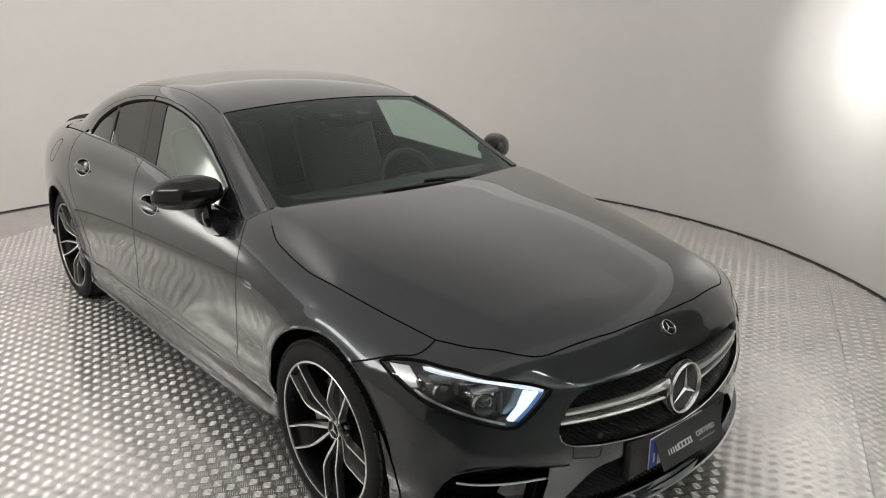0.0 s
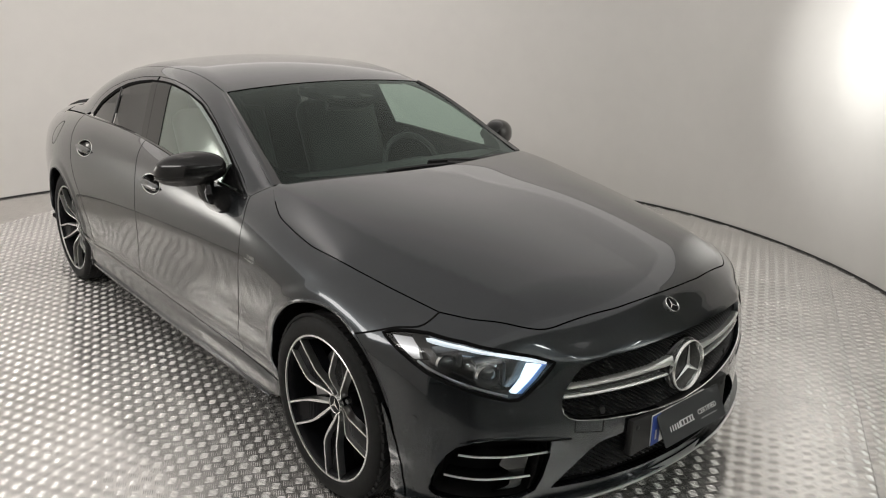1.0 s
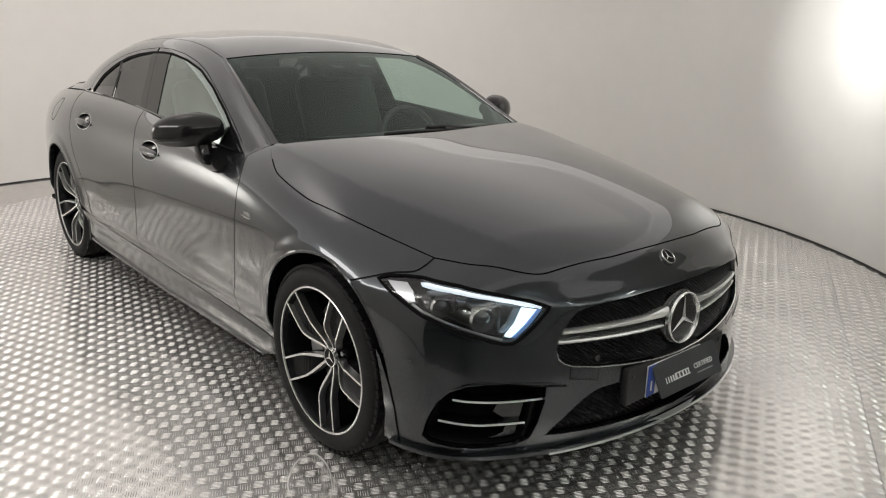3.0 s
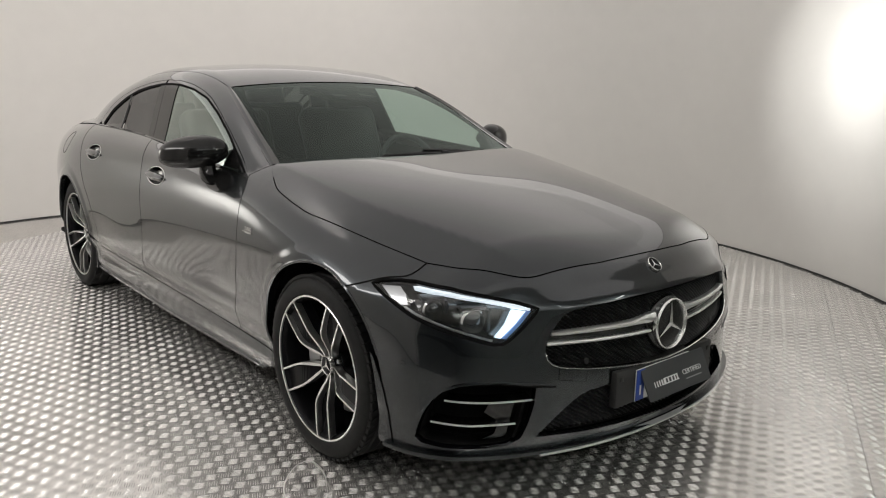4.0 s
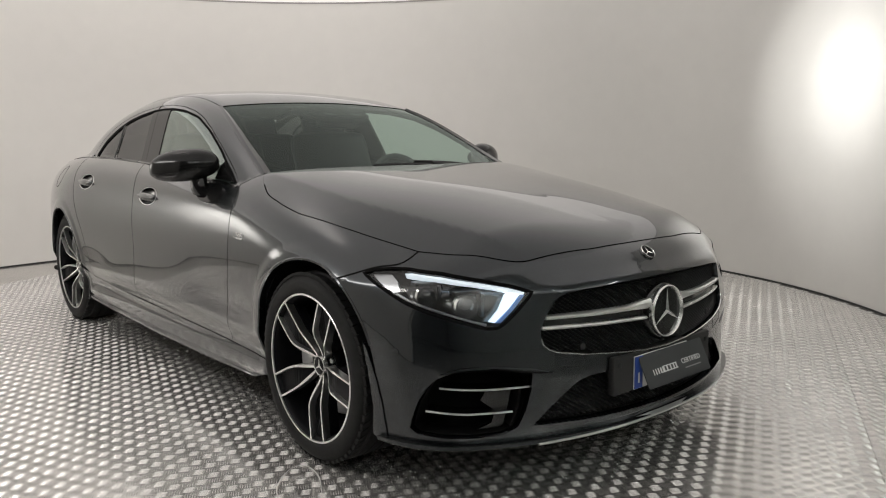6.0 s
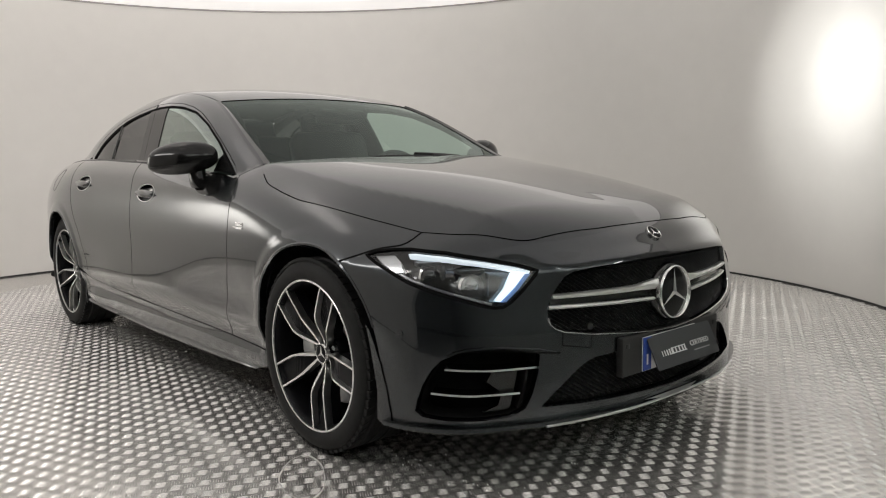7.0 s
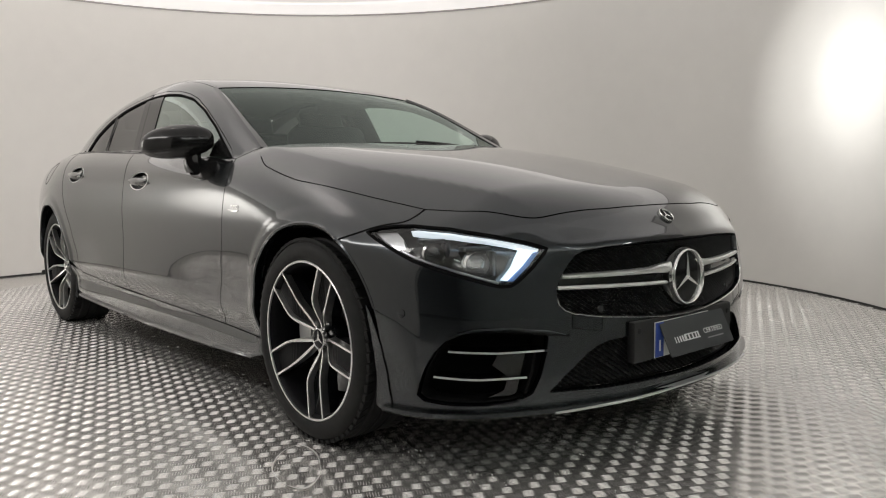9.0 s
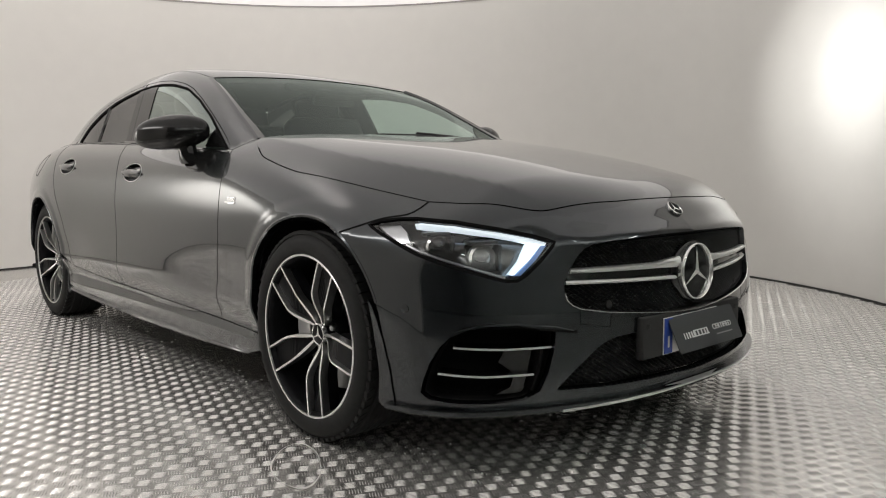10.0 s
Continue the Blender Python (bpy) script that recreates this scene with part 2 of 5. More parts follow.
def green(p):
    x, a, z = p[..., 0], np.abs(p[..., 1]), p[..., 2]
    top = (z - (ROOF(x) - ARCH(x) * (a / 0.7) ** 2)) * 0.9
    side = (a - (GLASS_W(x) - TUMBLE(z))) * 0.95
    return np.maximum(smax(top, side, 0.108), 0.9 - z)


def skin(p):
    return np.minimum(lower(p), green(p))


def cast(f, o, d, reach=2.5, steps=120):
    """Where rays from o along d first meet f = 0."""
    n = len(o)
    lo, hi, found = np.zeros(n), np.full(n, float(reach)), np.zeros(n, bool)
    for t in np.linspace(0, reach, steps + 1)[1:]:
        inside = (f(o + d * t) < 0) & ~found
        hi[inside] = t
        lo[inside] = t - reach / steps
        found |= inside
    for _ in range(22):
        m = (lo + hi) / 2
        inside = f(o + d * m[:, None]) < 0
        hi, lo = np.where(inside, m, hi), np.where(inside, lo, m)
    return o + d * hi[:, None], found


def slope(f, p, e=0.0015):
    g = np.stack([f(p + e * v) - f(p - e * v) for v in np.eye(3)], -1)
    return g / np.maximum(np.linalg.norm(g, axis=1, keepdims=True), 1e-9)


# ---- building helpers ----
from mathutils.geometry import delaunay_2d_cdt


def part(name, data, mat, parent=None, label=""):
    """One mesh object, from a bmesh or a mesh, under a thing or a part."""
    if isinstance(data, bmesh.types.BMesh):
        mesh = bpy.data.meshes.new(name)
        data.to_mesh(mesh)
        data.free()
    else:
        mesh = data
    if mat and not mesh.materials:
        mesh.materials.append(mat)
    ob = new(name, mesh)
    ob.parent = parent
    return tagged(ob, label)


def smooth(mesh, angle=None):
    mesh.polygons.foreach_set("use_smooth", [True] * len(mesh.polygons))
    if angle:
        mesh.set_sharp_from_angle(angle=radians(angle))
    return mesh


def mesh_of(verts, faces, name="mesh", angle=None, flat=False):
    mesh = bpy.data.meshes.new(name)
    mesh.from_pydata([tuple(map(float, v)) for v in verts], [], [tuple(map(int, f)) for f in faces])
    mesh.update()
    return mesh if flat else smooth(mesh, angle)


def mirrored(mesh):
    """The mesh on the car's other side."""
    out = bpy.data.meshes.new(mesh.name)
    n = len(mesh.vertices)
    co = np.empty(n * 3)
    mesh.vertices.foreach_get("co", co)
    co = co.reshape(-1, 3) * (1, -1, 1)
    out.from_pydata([tuple(c) for c in co.tolist()], [], [tuple(reversed(p.vertices[:])) for p in mesh.polygons])
    out.update()
    smooth(out, 40)
    for m in mesh.materials:
        out.materials.append(m)
    if "fine" in mesh:
        no = np.array(mesh["fine"]).reshape(-1, 3) * (1, -1, 1)
        out.normals_split_custom_set_from_vertices(no.tolist())
    return out


def resample(loop, step):
    """A closed loop of 2D points at an even step, corners kept."""
    out = []
    for p, q in zip(loop, loop[1:] + loop[:1]):
        p, q = np.array(p), np.array(q)
        n = max(1, int(round(np.linalg.norm(q - p) / step)))
        out += [p + (q - p) * i / n for i in range(n)]
    return np.array(out)


def within(points, loop):
    a, b = loop, np.roll(loop, -1, 0)
    x, y = points[:, :1], points[:, 1:]
    cross = ((a[:, 1] > y) != (b[:, 1] > y)) & (x < (b[:, 0] - a[:, 0]) * (y - a[:, 1]) / (b[:, 1] - a[:, 1] + 1e-12) + a[:, 0])
    return cross.sum(1) % 2 == 1


def shrink(loop, d):
    """Moves a loop's points inwards by d (outwards: minus)."""
    area = sum(p[0] * q[1] - q[0] * p[1] for p, q in zip(loop, np.roll(loop, -1, 0)))
    t = np.roll(loop, -1, 0) - np.roll(loop, 1, 0)
    n = np.stack([-t[:, 1], t[:, 0]], 1) * (1 if area > 0 else -1)
    return loop + d * n / np.maximum(np.linalg.norm(n, axis=1, keepdims=True), 1e-9)


# charts: from 2D to rays upon the skin, and from a place back to 2D
PIVOT, WRAP_R = 0.1, 0.75
TILTED = radians(38)


def rays(chart, p):
    z = np.zeros(len(p))
    if chart == "side":
        return np.stack([p[:, 0], z - 1.3, p[:, 1]], 1), np.tile((0.0, 1.0, 0.0), (len(p), 1))
    if chart == "top":
        return np.stack([p[:, 0], p[:, 1], z + 1.7], 1), np.tile((0.0, 0.0, -1.0), (len(p), 1))
    if chart == "slant":
        c, s = math.cos(TILTED), math.sin(TILTED)
        return np.stack([p[:, 0], -1.6 * c + p[:, 1] * s, 1.6 * s + p[:, 1] * c], 1), np.tile((0.0, c, -s), (len(p), 1))
    w = p[:, 0] / WRAP_R
    out = np.stack([np.cos(w), -np.sin(w), z], 1)
    return out * 1.5 + np.stack([z + PIVOT, z, p[:, 1]], 1), -out


def flat_of(chart, q):
    if chart == "side":
        return q[:, [0, 2]]
    if chart == "top":
        return q[:, :2]
    if chart == "slant":
        return np.stack([q[:, 0], q[:, 1] * math.sin(TILTED) + q[:, 2] * math.cos(TILTED)], 1)
    return np.stack([np.arctan2(-q[:, 1], q[:, 0] - PIVOT) * WRAP_R, q[:, 2]], 1)


def wrap(*points):
    """Degrees round the nose and height, as places of the wrap chart."""
    return [(radians(a) * WRAP_R, z) for a, z in points]


def change(points, chart, to, f=None):
    q, _ = cast(f or skin, *rays(chart, np.array(points, float)))
    return [tuple(v) for v in flat_of(to, q)]


def panel(name, loop, chart, mat, parent, holes=(), step=0.025, gap=0.002, depth=0.012, f=None, out=0.0, both=False, label=""):
    """A piece of the skin within a loop, with turned-in edges; both: its twin on the other side too."""
    f = f or skin
    outer = shrink(resample(list(loop), step * 0.7), gap)
    inner = [shrink(resample(list(h), step * 0.6), -gap) for h in holes]
    loops = [outer] + inner
    lo, hi = outer.min(0), outer.max(0)
    g = np.stack(np.meshgrid(np.arange(lo[0], hi[0], step), np.arange(lo[1], hi[1], step)), -1).reshape(-1, 2)
    g = g[within(g, shrink(outer, step * 0.45))]
    for h in inner:
        g = g[~within(g, shrink(h, -step * 0.45))]
    pts = np.concatenate(loops + [g])
    edges, base, index = [], 0, []
    for l in loops:
        ids = list(range(base, base + len(l)))
        edges += list(zip(ids, ids[1:] + ids[:1]))
        index.append(ids)
        base += len(l)
    verts, _, faces, orig, _, _ = delaunay_2d_cdt([Vector(p) for p in pts.tolist()], edges, [], 0, 1e-6)
    where = {o: i for i, src in enumerate(orig) for o in src}
    flat = np.array([v[:] for v in verts])
    tri = np.array([f_[:] for f_ in faces if len(f_) == 3])
    mid = flat[tri].mean(1)
    keep = within(mid, outer)
    for h in inner:
        keep &= ~within(mid, h)
    tri = tri[keep]
    o, d = rays(chart, flat)
    p, ok = cast(f, o, d)
    n = slope(f, p)
    p = p + n * out
    # faces look outwards
    face_n = np.cross(p[tri[:, 1]] - p[tri[:, 0]], p[tri[:, 2]] - p[tri[:, 0]])
    turn = (face_n * n[tri[:, 0]]).sum(1) < 0
    tri[turn] = tri[turn][:, ::-1]
    V, F, N = [p], [tuple(t) for t in tri], [n]
    base = len(p)
    if depth:
        for ids in index:
            ids = [where[i] for i in ids]
            k = len(ids)
            V += [p[ids], p[ids] - n[ids] * depth]
            N += [np.zeros((2 * k, 3))]
            for i in range(k):
                j = (i + 1) % k
                F.append((base + i, base + j, base + k + j, base + k + i))
            base += 2 * k
    V, N = np.concatenate(V), np.concatenate(N)
    mesh = mesh_of(V, F, name)
    mesh.materials.append(mat)
    mesh.normals_split_custom_set_from_vertices(N.tolist())
    mesh["fine"] = N.ravel().tolist()
    ob = part(name, mesh, None, parent, label)
    if both:
        part(name, mirrored(mesh), None, parent, label)
    return ob


def lathe(profile, n=64, axis="y"):
    """A turned body: (radius, offset along the axis) pairs."""
    verts, faces, k = [], [], len(profile)
    for i in range(n):
        w = 2 * math.pi * i / n
        for r, h in profile:
            verts.append((r * math.cos(w), h, r * math.sin(w)) if axis == "y" else (r * math.cos(w), r * math.sin(w), h))
    for i in range(n):
        j = (i + 1) % n
        for m in range(k - 1):
            faces.append((i * k + m, i * k + m + 1, j * k + m + 1, j * k + m))
    return verts, faces


def box(bm, m, sx, sy, sz, bevel=0.0, seg=2):
    made = bmesh.ops.create_cube(bm, size=1, matrix=m @ Matrix.Diagonal((sx, sy, sz, 1)))
    if bevel:
        es = {e for v in made["verts"] for e in v.link_edges}
        bmesh.ops.bevel(bm, geom=list(es), offset=bevel, segments=seg, affect="EDGES", profile=0.5)
    return bm


def on_skin(points, chart, f=None, out=0.0):
    """Places and normals on the skin for points of a chart."""
    p, _ = cast(f or lower, *rays(chart, np.array(points, float)))
    n = slope(f or lower, p)
    return p + n * out, n


def dense(points, step):
    """An open line of points at an even step."""
    out = [np.array(points[0], float)]
    for p, q in zip(points, points[1:]):
        p, q = np.array(p, float), np.array(q, float)
        k = max(1, int(round(np.linalg.norm(q - p) / step)))
        out += [p + (q - p) * i / k for i in range(1, k + 1)]
    return np.array(out)


def sweep(p, n, profile, closed=False, taper=None):
    """A bar along places p with normals n; profile: (across, out) pairs, a closed ring."""
    p, n = np.asarray(p, float), np.asarray(n, float)
    t = np.gradient(p, axis=0)
    if closed:
        t = np.roll(p, -1, 0) - np.roll(p, 1, 0)
    t /= np.linalg.norm(t, axis=1, keepdims=True)
    b = np.cross(t, n)
    b /= np.linalg.norm(b, axis=1, keepdims=True)
    m = np.cross(b, t)
    k, V, F = len(profile), [], []
    for i in range(len(p)):
        s = taper(i / (len(p) - 1)) if taper else 1.0
        V += [p[i] + b[i] * a * s + m[i] * h for a, h in profile]
    rows = len(p) if closed else len(p) - 1
    for i in range(rows):
        j = (i + 1) % len(p)
        F += [(i * k + a, i * k + (a + 1) % k, j * k + (a + 1) % k, j * k + a) for a in range(k)]
    if not closed:
        F += [tuple(range(k))[::-1], tuple((len(p) - 1) * k + a for a in range(k))]
    bm = bmesh.new()
    vs = [bm.verts.new(v) for v in V]
    for f_ in F:
        bm.faces.new([vs[i] for i in f_])
    bmesh.ops.recalc_face_normals(bm, faces=bm.faces)
    mesh = bpy.data.meshes.new("bar")
    bm.to_mesh(mesh)
    bm.free()
    return smooth(mesh, 40)


def lens_shape(w, h, k=8):
    """An oval profile, w wide and h proud."""
    return [(w / 2 * math.cos(2 * math.pi * i / k), h / 2 * math.sin(2 * math.pi * i / k)) for i in range(k)]


def frame_on(p, n, up=(0, 0, 1)):
    """The pose at p whose z looks along n and whose y is as upright as can be."""
    z = Vector(n).normalized()
    x = Vector(up).cross(z).normalized()
    y = z.cross(x)
    return Matrix.Translation(p) @ Matrix((x, y, z)).transposed().to_4x4()


def moved(verts, m):
    return [m @ Vector(v) for v in verts]


def solid(name, bm, mat, parent, label="", angle=35):
    ob = part(name, bm, mat, parent, label)
    smooth(ob.data, angle)
    return ob


def letters(name, text, size, m, mat, parent, label=""):
    """Raised lettering in the built-in font, as a mesh."""
    curve = bpy.data.curves.new(name, "FONT")
    curve.body, curve.size, curve.extrude, curve.align_x, curve.align_y = text, size, 0.0006, "CENTER", "CENTER"
    tmp = new(name, curve)
    mesh = bpy.data.meshes.new_from_object(tmp.evaluated_get(bpy.context.evaluated_depsgraph_get()))
    bpy.data.objects.remove(tmp)
    bpy.data.curves.remove(curve)
    mesh.transform(m)
    mesh.materials.clear()
    return part(name, mesh, mat, parent, label)


# ---- the booth: round wall, tread-plate floor, glowing ceiling, and the room outside ----
OPEN_FROM, OPEN_TO = 35, 316


def ring_strip(name, inner, outer, z0, z1, a0, a1, mat, n=140):
    bm = bmesh.new()
    rows = []
    for i in range(n + 1):
        w = radians(a0 + (a1 - a0) * i / n)
        c, s = math.cos(w), math.sin(w)
        rows.append([bm.verts.new((BOOTH[0] + r * c, BOOTH[1] + r * s, z)) for r, z in ((inner, z0), (inner, z1), (outer, z1), (outer, z0))])
    for p, q in zip(rows, rows[1:]):
        for k in range(4):
            bm.faces.new((p[k], p[(k + 1) % 4], q[(k + 1) % 4], q[k]))
    bm.faces.new(rows[0])
    bm.faces.new(rows[-1][::-1])
    bmesh.ops.recalc_face_normals(bm, faces=bm.faces)
    ob = part(name, bm, mat)
    smooth(ob.data, 30)
    return ob


def slab(name, size, m, mat, label, category):
    bm = bmesh.new()
    box(bm, m, *size)
    return tagged(part(name, bm, mat), label, category, kind="structure")


tagged(ring_strip("wall_round", BOOTH_R, BOOTH_R + 0.12, 0.01, WALL_H, OPEN_FROM, OPEN_TO, WALL), "curved smooth off-white booth wall around the car", "wall", kind="structure")
tagged(ring_strip("baseboard", BOOTH_R - 0.006, BOOTH_R + 0.1, 0, 0.012, OPEN_FROM, OPEN_TO, TRACK), "thin dark rubber strip along the wall's foot", "skirting", kind="structure")
# grey strip that paints the shadow gap below the ceiling
tagged(ring_strip("trim", BOOTH_R - 0.008, BOOTH_R + 0.1, WALL_H - 0.016, WALL_H - 0.001, OPEN_FROM, OPEN_TO, GAP_SHADE), "narrow grey strip painting the shadow gap where wall meets the glowing ceiling", "edging", kind="structure")
floor = slab("floor", (17, 17, 0.1), pose(-0.5, -0.5, -0.054), JOINT, "grey aluminium tread-plate floor, worn and mirror-like in places", "floor")
slab("ceiling", (17.4, 17.4, 0.1), pose(-0.5, -0.5, 3.1), WALL, "plain off-white ceiling over the outer room", "ceiling")
for name, size, m in (("wall_east", (0.2, 17, 3), pose(8.1, -0.5, 1.5)), ("wall_west", (0.2, 17, 3), pose(-9.1, -0.5, 1.5)), ("wall_south", (17, 0.2, 3), pose(-0.5, -9.1, 1.5)), ("wall_north", (17, 0.2, 3), pose(-0.5, 8.1, 1.5))):
    slab(name, size, m, OUTER, "plain dark wall of the outer room", "wall")


INNER_R = 3.25


def membrane():
    """The ring of glowing ceiling, in gores with thin seams between them."""
    bm = bmesh.new()
    n = 24
    for i in range(n):
        a, b = (radians(360 * (i + k) / n + 3) for k in (0.004, 0.996))
        ring = [(INNER_R, a + (b - a) * k / 6) for k in range(7)] + [(BOOTH_R + 0.1, a + (b - a) * k / 6) for k in range(6, -1, -1)]
        top = [bm.verts.new((BOOTH[0] + r * math.cos(w), BOOTH[1] + r * math.sin(w), WALL_H)) for r, w in ring]
        bm.faces.new(top)
    for f_ in bm.faces:
        f_.normal_update()
        if f_.normal.z > 0:
            f_.normal_flip()
    ob = part("ceiling_booth", bm, CEILING)
    return tagged(ob, "round glowing pale ceiling membrane with thin radial seams", "ceiling", kind="structure")


membrane()
bm = bmesh.new()
bmesh.ops.create_cone(bm, cap_ends=True, segments=64, radius1=BOOTH_R + 0.11, radius2=BOOTH_R + 0.11, depth=0.04, matrix=pose(BOOTH[0], BOOTH[1], WALL_H + 0.03))
tagged(part("ceiling_panel", bm, CEILING_DIM), "pale softly lit ceiling inside the brighter rim", "ceiling", kind="structure")


# ---- the car: graphite four-door coupe; x runs forward from the front axle, its right side looks to minus y ----
car = tagged(new("car"), "dark graphite grey metallic four-door coupe parked on the tread plate", "car")

BELT = Curve((-2.94, 1.022), (-2.45, 1.019), (-1.9, 1.003), (-1.65, 0.993), (-1.27, 0.965), (-0.9, 0.942), (-0.7, 0.926))
BONNET_SIDE = [(-0.615, -0.709), (-0.535, -0.75), (-0.441, -0.785), (-0.304, -0.796), (-0.188, -0.798), (0.042, -0.768), (0.169, -0.747), (0.286, -0.724), (0.384, -0.704)]
BONNET_NOSE = [(0.384, -0.704), (0.494, -0.653), (0.598, -0.565), (0.632, -0.522), (0.645, -0.5), (0.668, -0.38), (0.695, -0.23), (0.702, -0.1), (0.704, 0.0)]
LAMP = wrap((78.0, 0.698), (75.9, 0.71), (72, 0.717), (68.2, 0.719), (60, 0.711), (51.9, 0.691), (45, 0.669), (40.9, 0.652), (41.4, 0.64), (44, 0.6), (46.6, 0.566), (48.2, 0.552), (50, 0.552), (52, 0.559), (56.2, 0.579), (61, 0.6), (66, 0.625), (71.5, 0.661))
DOOR_FRONT = [(-0.69, 0.937), (-0.616, 0.87), (-0.59, 0.8), (-0.586, 0.71), (-0.596, 0.6), (-0.62, 0.53), (-0.655, 0.46), (-0.678, 0.38), (-0.688, 0.288)]
DOOR_MID = [(-1.905, 1.003), (-1.835, 0.955), (-1.765, 0.895), (-1.72, 0.83), (-1.7, 0.76), (-1.686, 0.66), (-1.683, 0.58), (-1.685, 0.5), (-1.694, 0.42), (-1.72, 0.312)]
DOOR_BACK = [(-2.93, 1.022), (-2.82, 0.96), (-2.72, 0.873), (-2.62, 0.746), (-2.5, 0.6), (-2.44, 0.45), (-2.42, 0.338)]
WINDOW_TOP = [(-2.84, 1.03), (-2.73, 1.112), (-2.55, 1.19), (-2.4, 1.235), (-2.25, 1.26), (-2.06, 1.28), (-1.9, 1.285), (-1.75, 1.282), (-1.55, 1.264), (-1.35, 1.228), (-1.16, 1.162), (-0.98, 1.078), (-0.87, 1.015), (-0.74, 0.94)]
FRAME_TOP = [(-2.94, 1.024), (-2.88, 1.075), (-2.8, 1.13), (-2.66, 1.195), (-2.47, 1.25), (-2.24, 1.287), (-2.0, 1.305), (-1.8, 1.304), (-1.6, 1.288), (-1.43, 1.26), (-1.3, 1.226), (-1.15, 1.168), (-1.0, 1.098), (-0.88, 1.036), (-0.77, 0.975), (-0.715, 0.938)]
SILL_TOP = Curve((-2.45, 0.348), (-1.9, 0.313), (-1.5, 0.304), (-1.2, 0.298), (-0.65, 0.288), (-0.37, 0.28))
PAIR = (1, -1)


def fine(line, step=0.02):
    """The same line, smoothed and at an even step."""
    q = dense(line, step)
    for _ in range(3):
        q[1:-1] = q[1:-1] / 2 + (q[:-2] + q[2:]) / 4
    return [tuple(v) for v in q]


DOOR_FRONT, DOOR_MID, DOOR_BACK, WINDOW_TOP, FRAME_TOP = (fine(q) for q in (DOOR_FRONT, DOOR_MID, DOOR_BACK, WINDOW_TOP, FRAME_TOP))
BONNET_SIDE, BONNET_NOSE = fine(BONNET_SIDE), fine(BONNET_NOSE)


def arc(cx, a0, a1, n=24, r=ARCH_R):
    return [(cx + r * math.cos(radians(a0 + (a1 - a0) * i / n)), WHEEL_Z + r * math.sin(radians(a0 + (a1 - a0) * i / n))) for i in range(n + 1)]


def flip(points):
    return [(-a, z) for a, z in points]


def twin(points, axis=1):
    """A line that ends in the middle plane, and on to the other side."""
    far = [(x, -y) if axis else (-x, y) for x, y in points[::-1]]
    return points + (far[1:] if abs(points[-1][axis]) < 1e-6 else far)


def belt(a, b, n=8):
    return [(x, float(BELT(x))) for x in np.linspace(a, b, n)]


def oval(cx, cz, a, b, n=24, tilt=0.0):
    c, s = math.cos(radians(tilt)), math.sin(radians(tilt))
    return [(cx + a * math.cos(w) * c - b * math.sin(w) * s, cz + a * math.cos(w) * s + b * math.sin(w) * c) for w in np.linspace(0, 2 * math.pi, n + 1)[:-1]]


def pair_sweep(name, points, chart, profile, mat, parent, f=None, out=0.0, step=0.02, label="", taper=None, twin_too=True):
    p, n = on_skin(dense(points, step), chart, f, out)
    mesh = sweep(p, n, profile, taper=taper)
    ob = part(name, mesh, mat, parent, label)
    if twin_too:
        part(name, mirrored(mesh), mat, parent, label)
    return ob


# bonnet, with its dark inner panel
back_edge = [(-0.475 - 0.14 * (y / 0.709) ** 2, y) for y in np.linspace(0.709, -0.709, 25)[1:-1]]
bonnet_loop = twin(BONNET_SIDE[:-1] + BONNET_NOSE) + back_edge
panel("bonnet", bonnet_loop, "top", PAINT, car, f=lower, step=0.013)
panel("inner_panel", bonnet_loop, "top", SHELL, car, f=lower, step=0.08, out=-0.03, depth=0, gap=-0.02)

# front wings
brow = fine(change(BONNET_SIDE[-1:], "top", "wrap", lower) + wrap((69.6, 0.726), (72, 0.724), (75.9, 0.717), (78.3, 0.703), (85.6, 0.667)))
wing = change(BONNET_SIDE, "top", "slant", lower) + change(brow, "wrap", "slant", lower) + change(arc(0, 61, 189)[1:], "side", "slant", lower) + change(DOOR_FRONT[::-1], "side", "slant", lower)
panel("front_wing", wing, "slant", PAINT, car, f=lower, both=True, step=0.012)

# dark strip over the seam below the wing, painting the shade of the gap
pair_sweep("wing_gap_shade", brow, "wrap", [(-0.003, -0.004), (-0.003, 0.0008), (0.003, 0.0008), (0.003, -0.004)], SHELL, car, f=lower)

# bumper and its openings
nose_line = change(BONNET_NOSE, "top", "wrap", lower)
GRILLE = [(38.95, 0.511), (38.9, 0.54), (37.8, 0.575), (36.3, 0.608), (34.8, 0.63), (32.8, 0.641), (27.6, 0.649), (15.5, 0.656), (0, 0.658)]
GRILLE_LOW = [(0, 0.42), (9, 0.423), (17.6, 0.433), (28.7, 0.448), (33, 0.456), (35.4, 0.464), (37.2, 0.475), (38.3, 0.489)]
grille = twin(wrap(*GRILLE), 0) + twin(flip(wrap(*GRILLE_LOW[::-1])), 0)[:-1] + wrap(GRILLE_LOW[-1])
INTAKE = [(40.6, 0.243), (37.7, 0.28), (34, 0.323), (31.5, 0.349), (29.5, 0.364), (27.2, 0.373), (21.8, 0.379), (0, 0.387)]
intake = twin(wrap(*INTAKE), 0) + wrap((-28, 0.236), (0, 0.231), (28, 0.236))
VENT = wrap((64.9, 0.245), (64.3, 0.28), (63.2, 0.325), (61.5, 0.37), (59.5, 0.402), (56.3, 0.423), (52.6, 0.43), (46, 0.424), (41, 0.408), (41.2, 0.36), (42.5, 0.29), (44, 0.245), (47, 0.224), (52, 0.219), (59.3, 0.222), (63.5, 0.229))
arch_edge = change(arc(0, 61, -25, 16), "side", "wrap", lower)
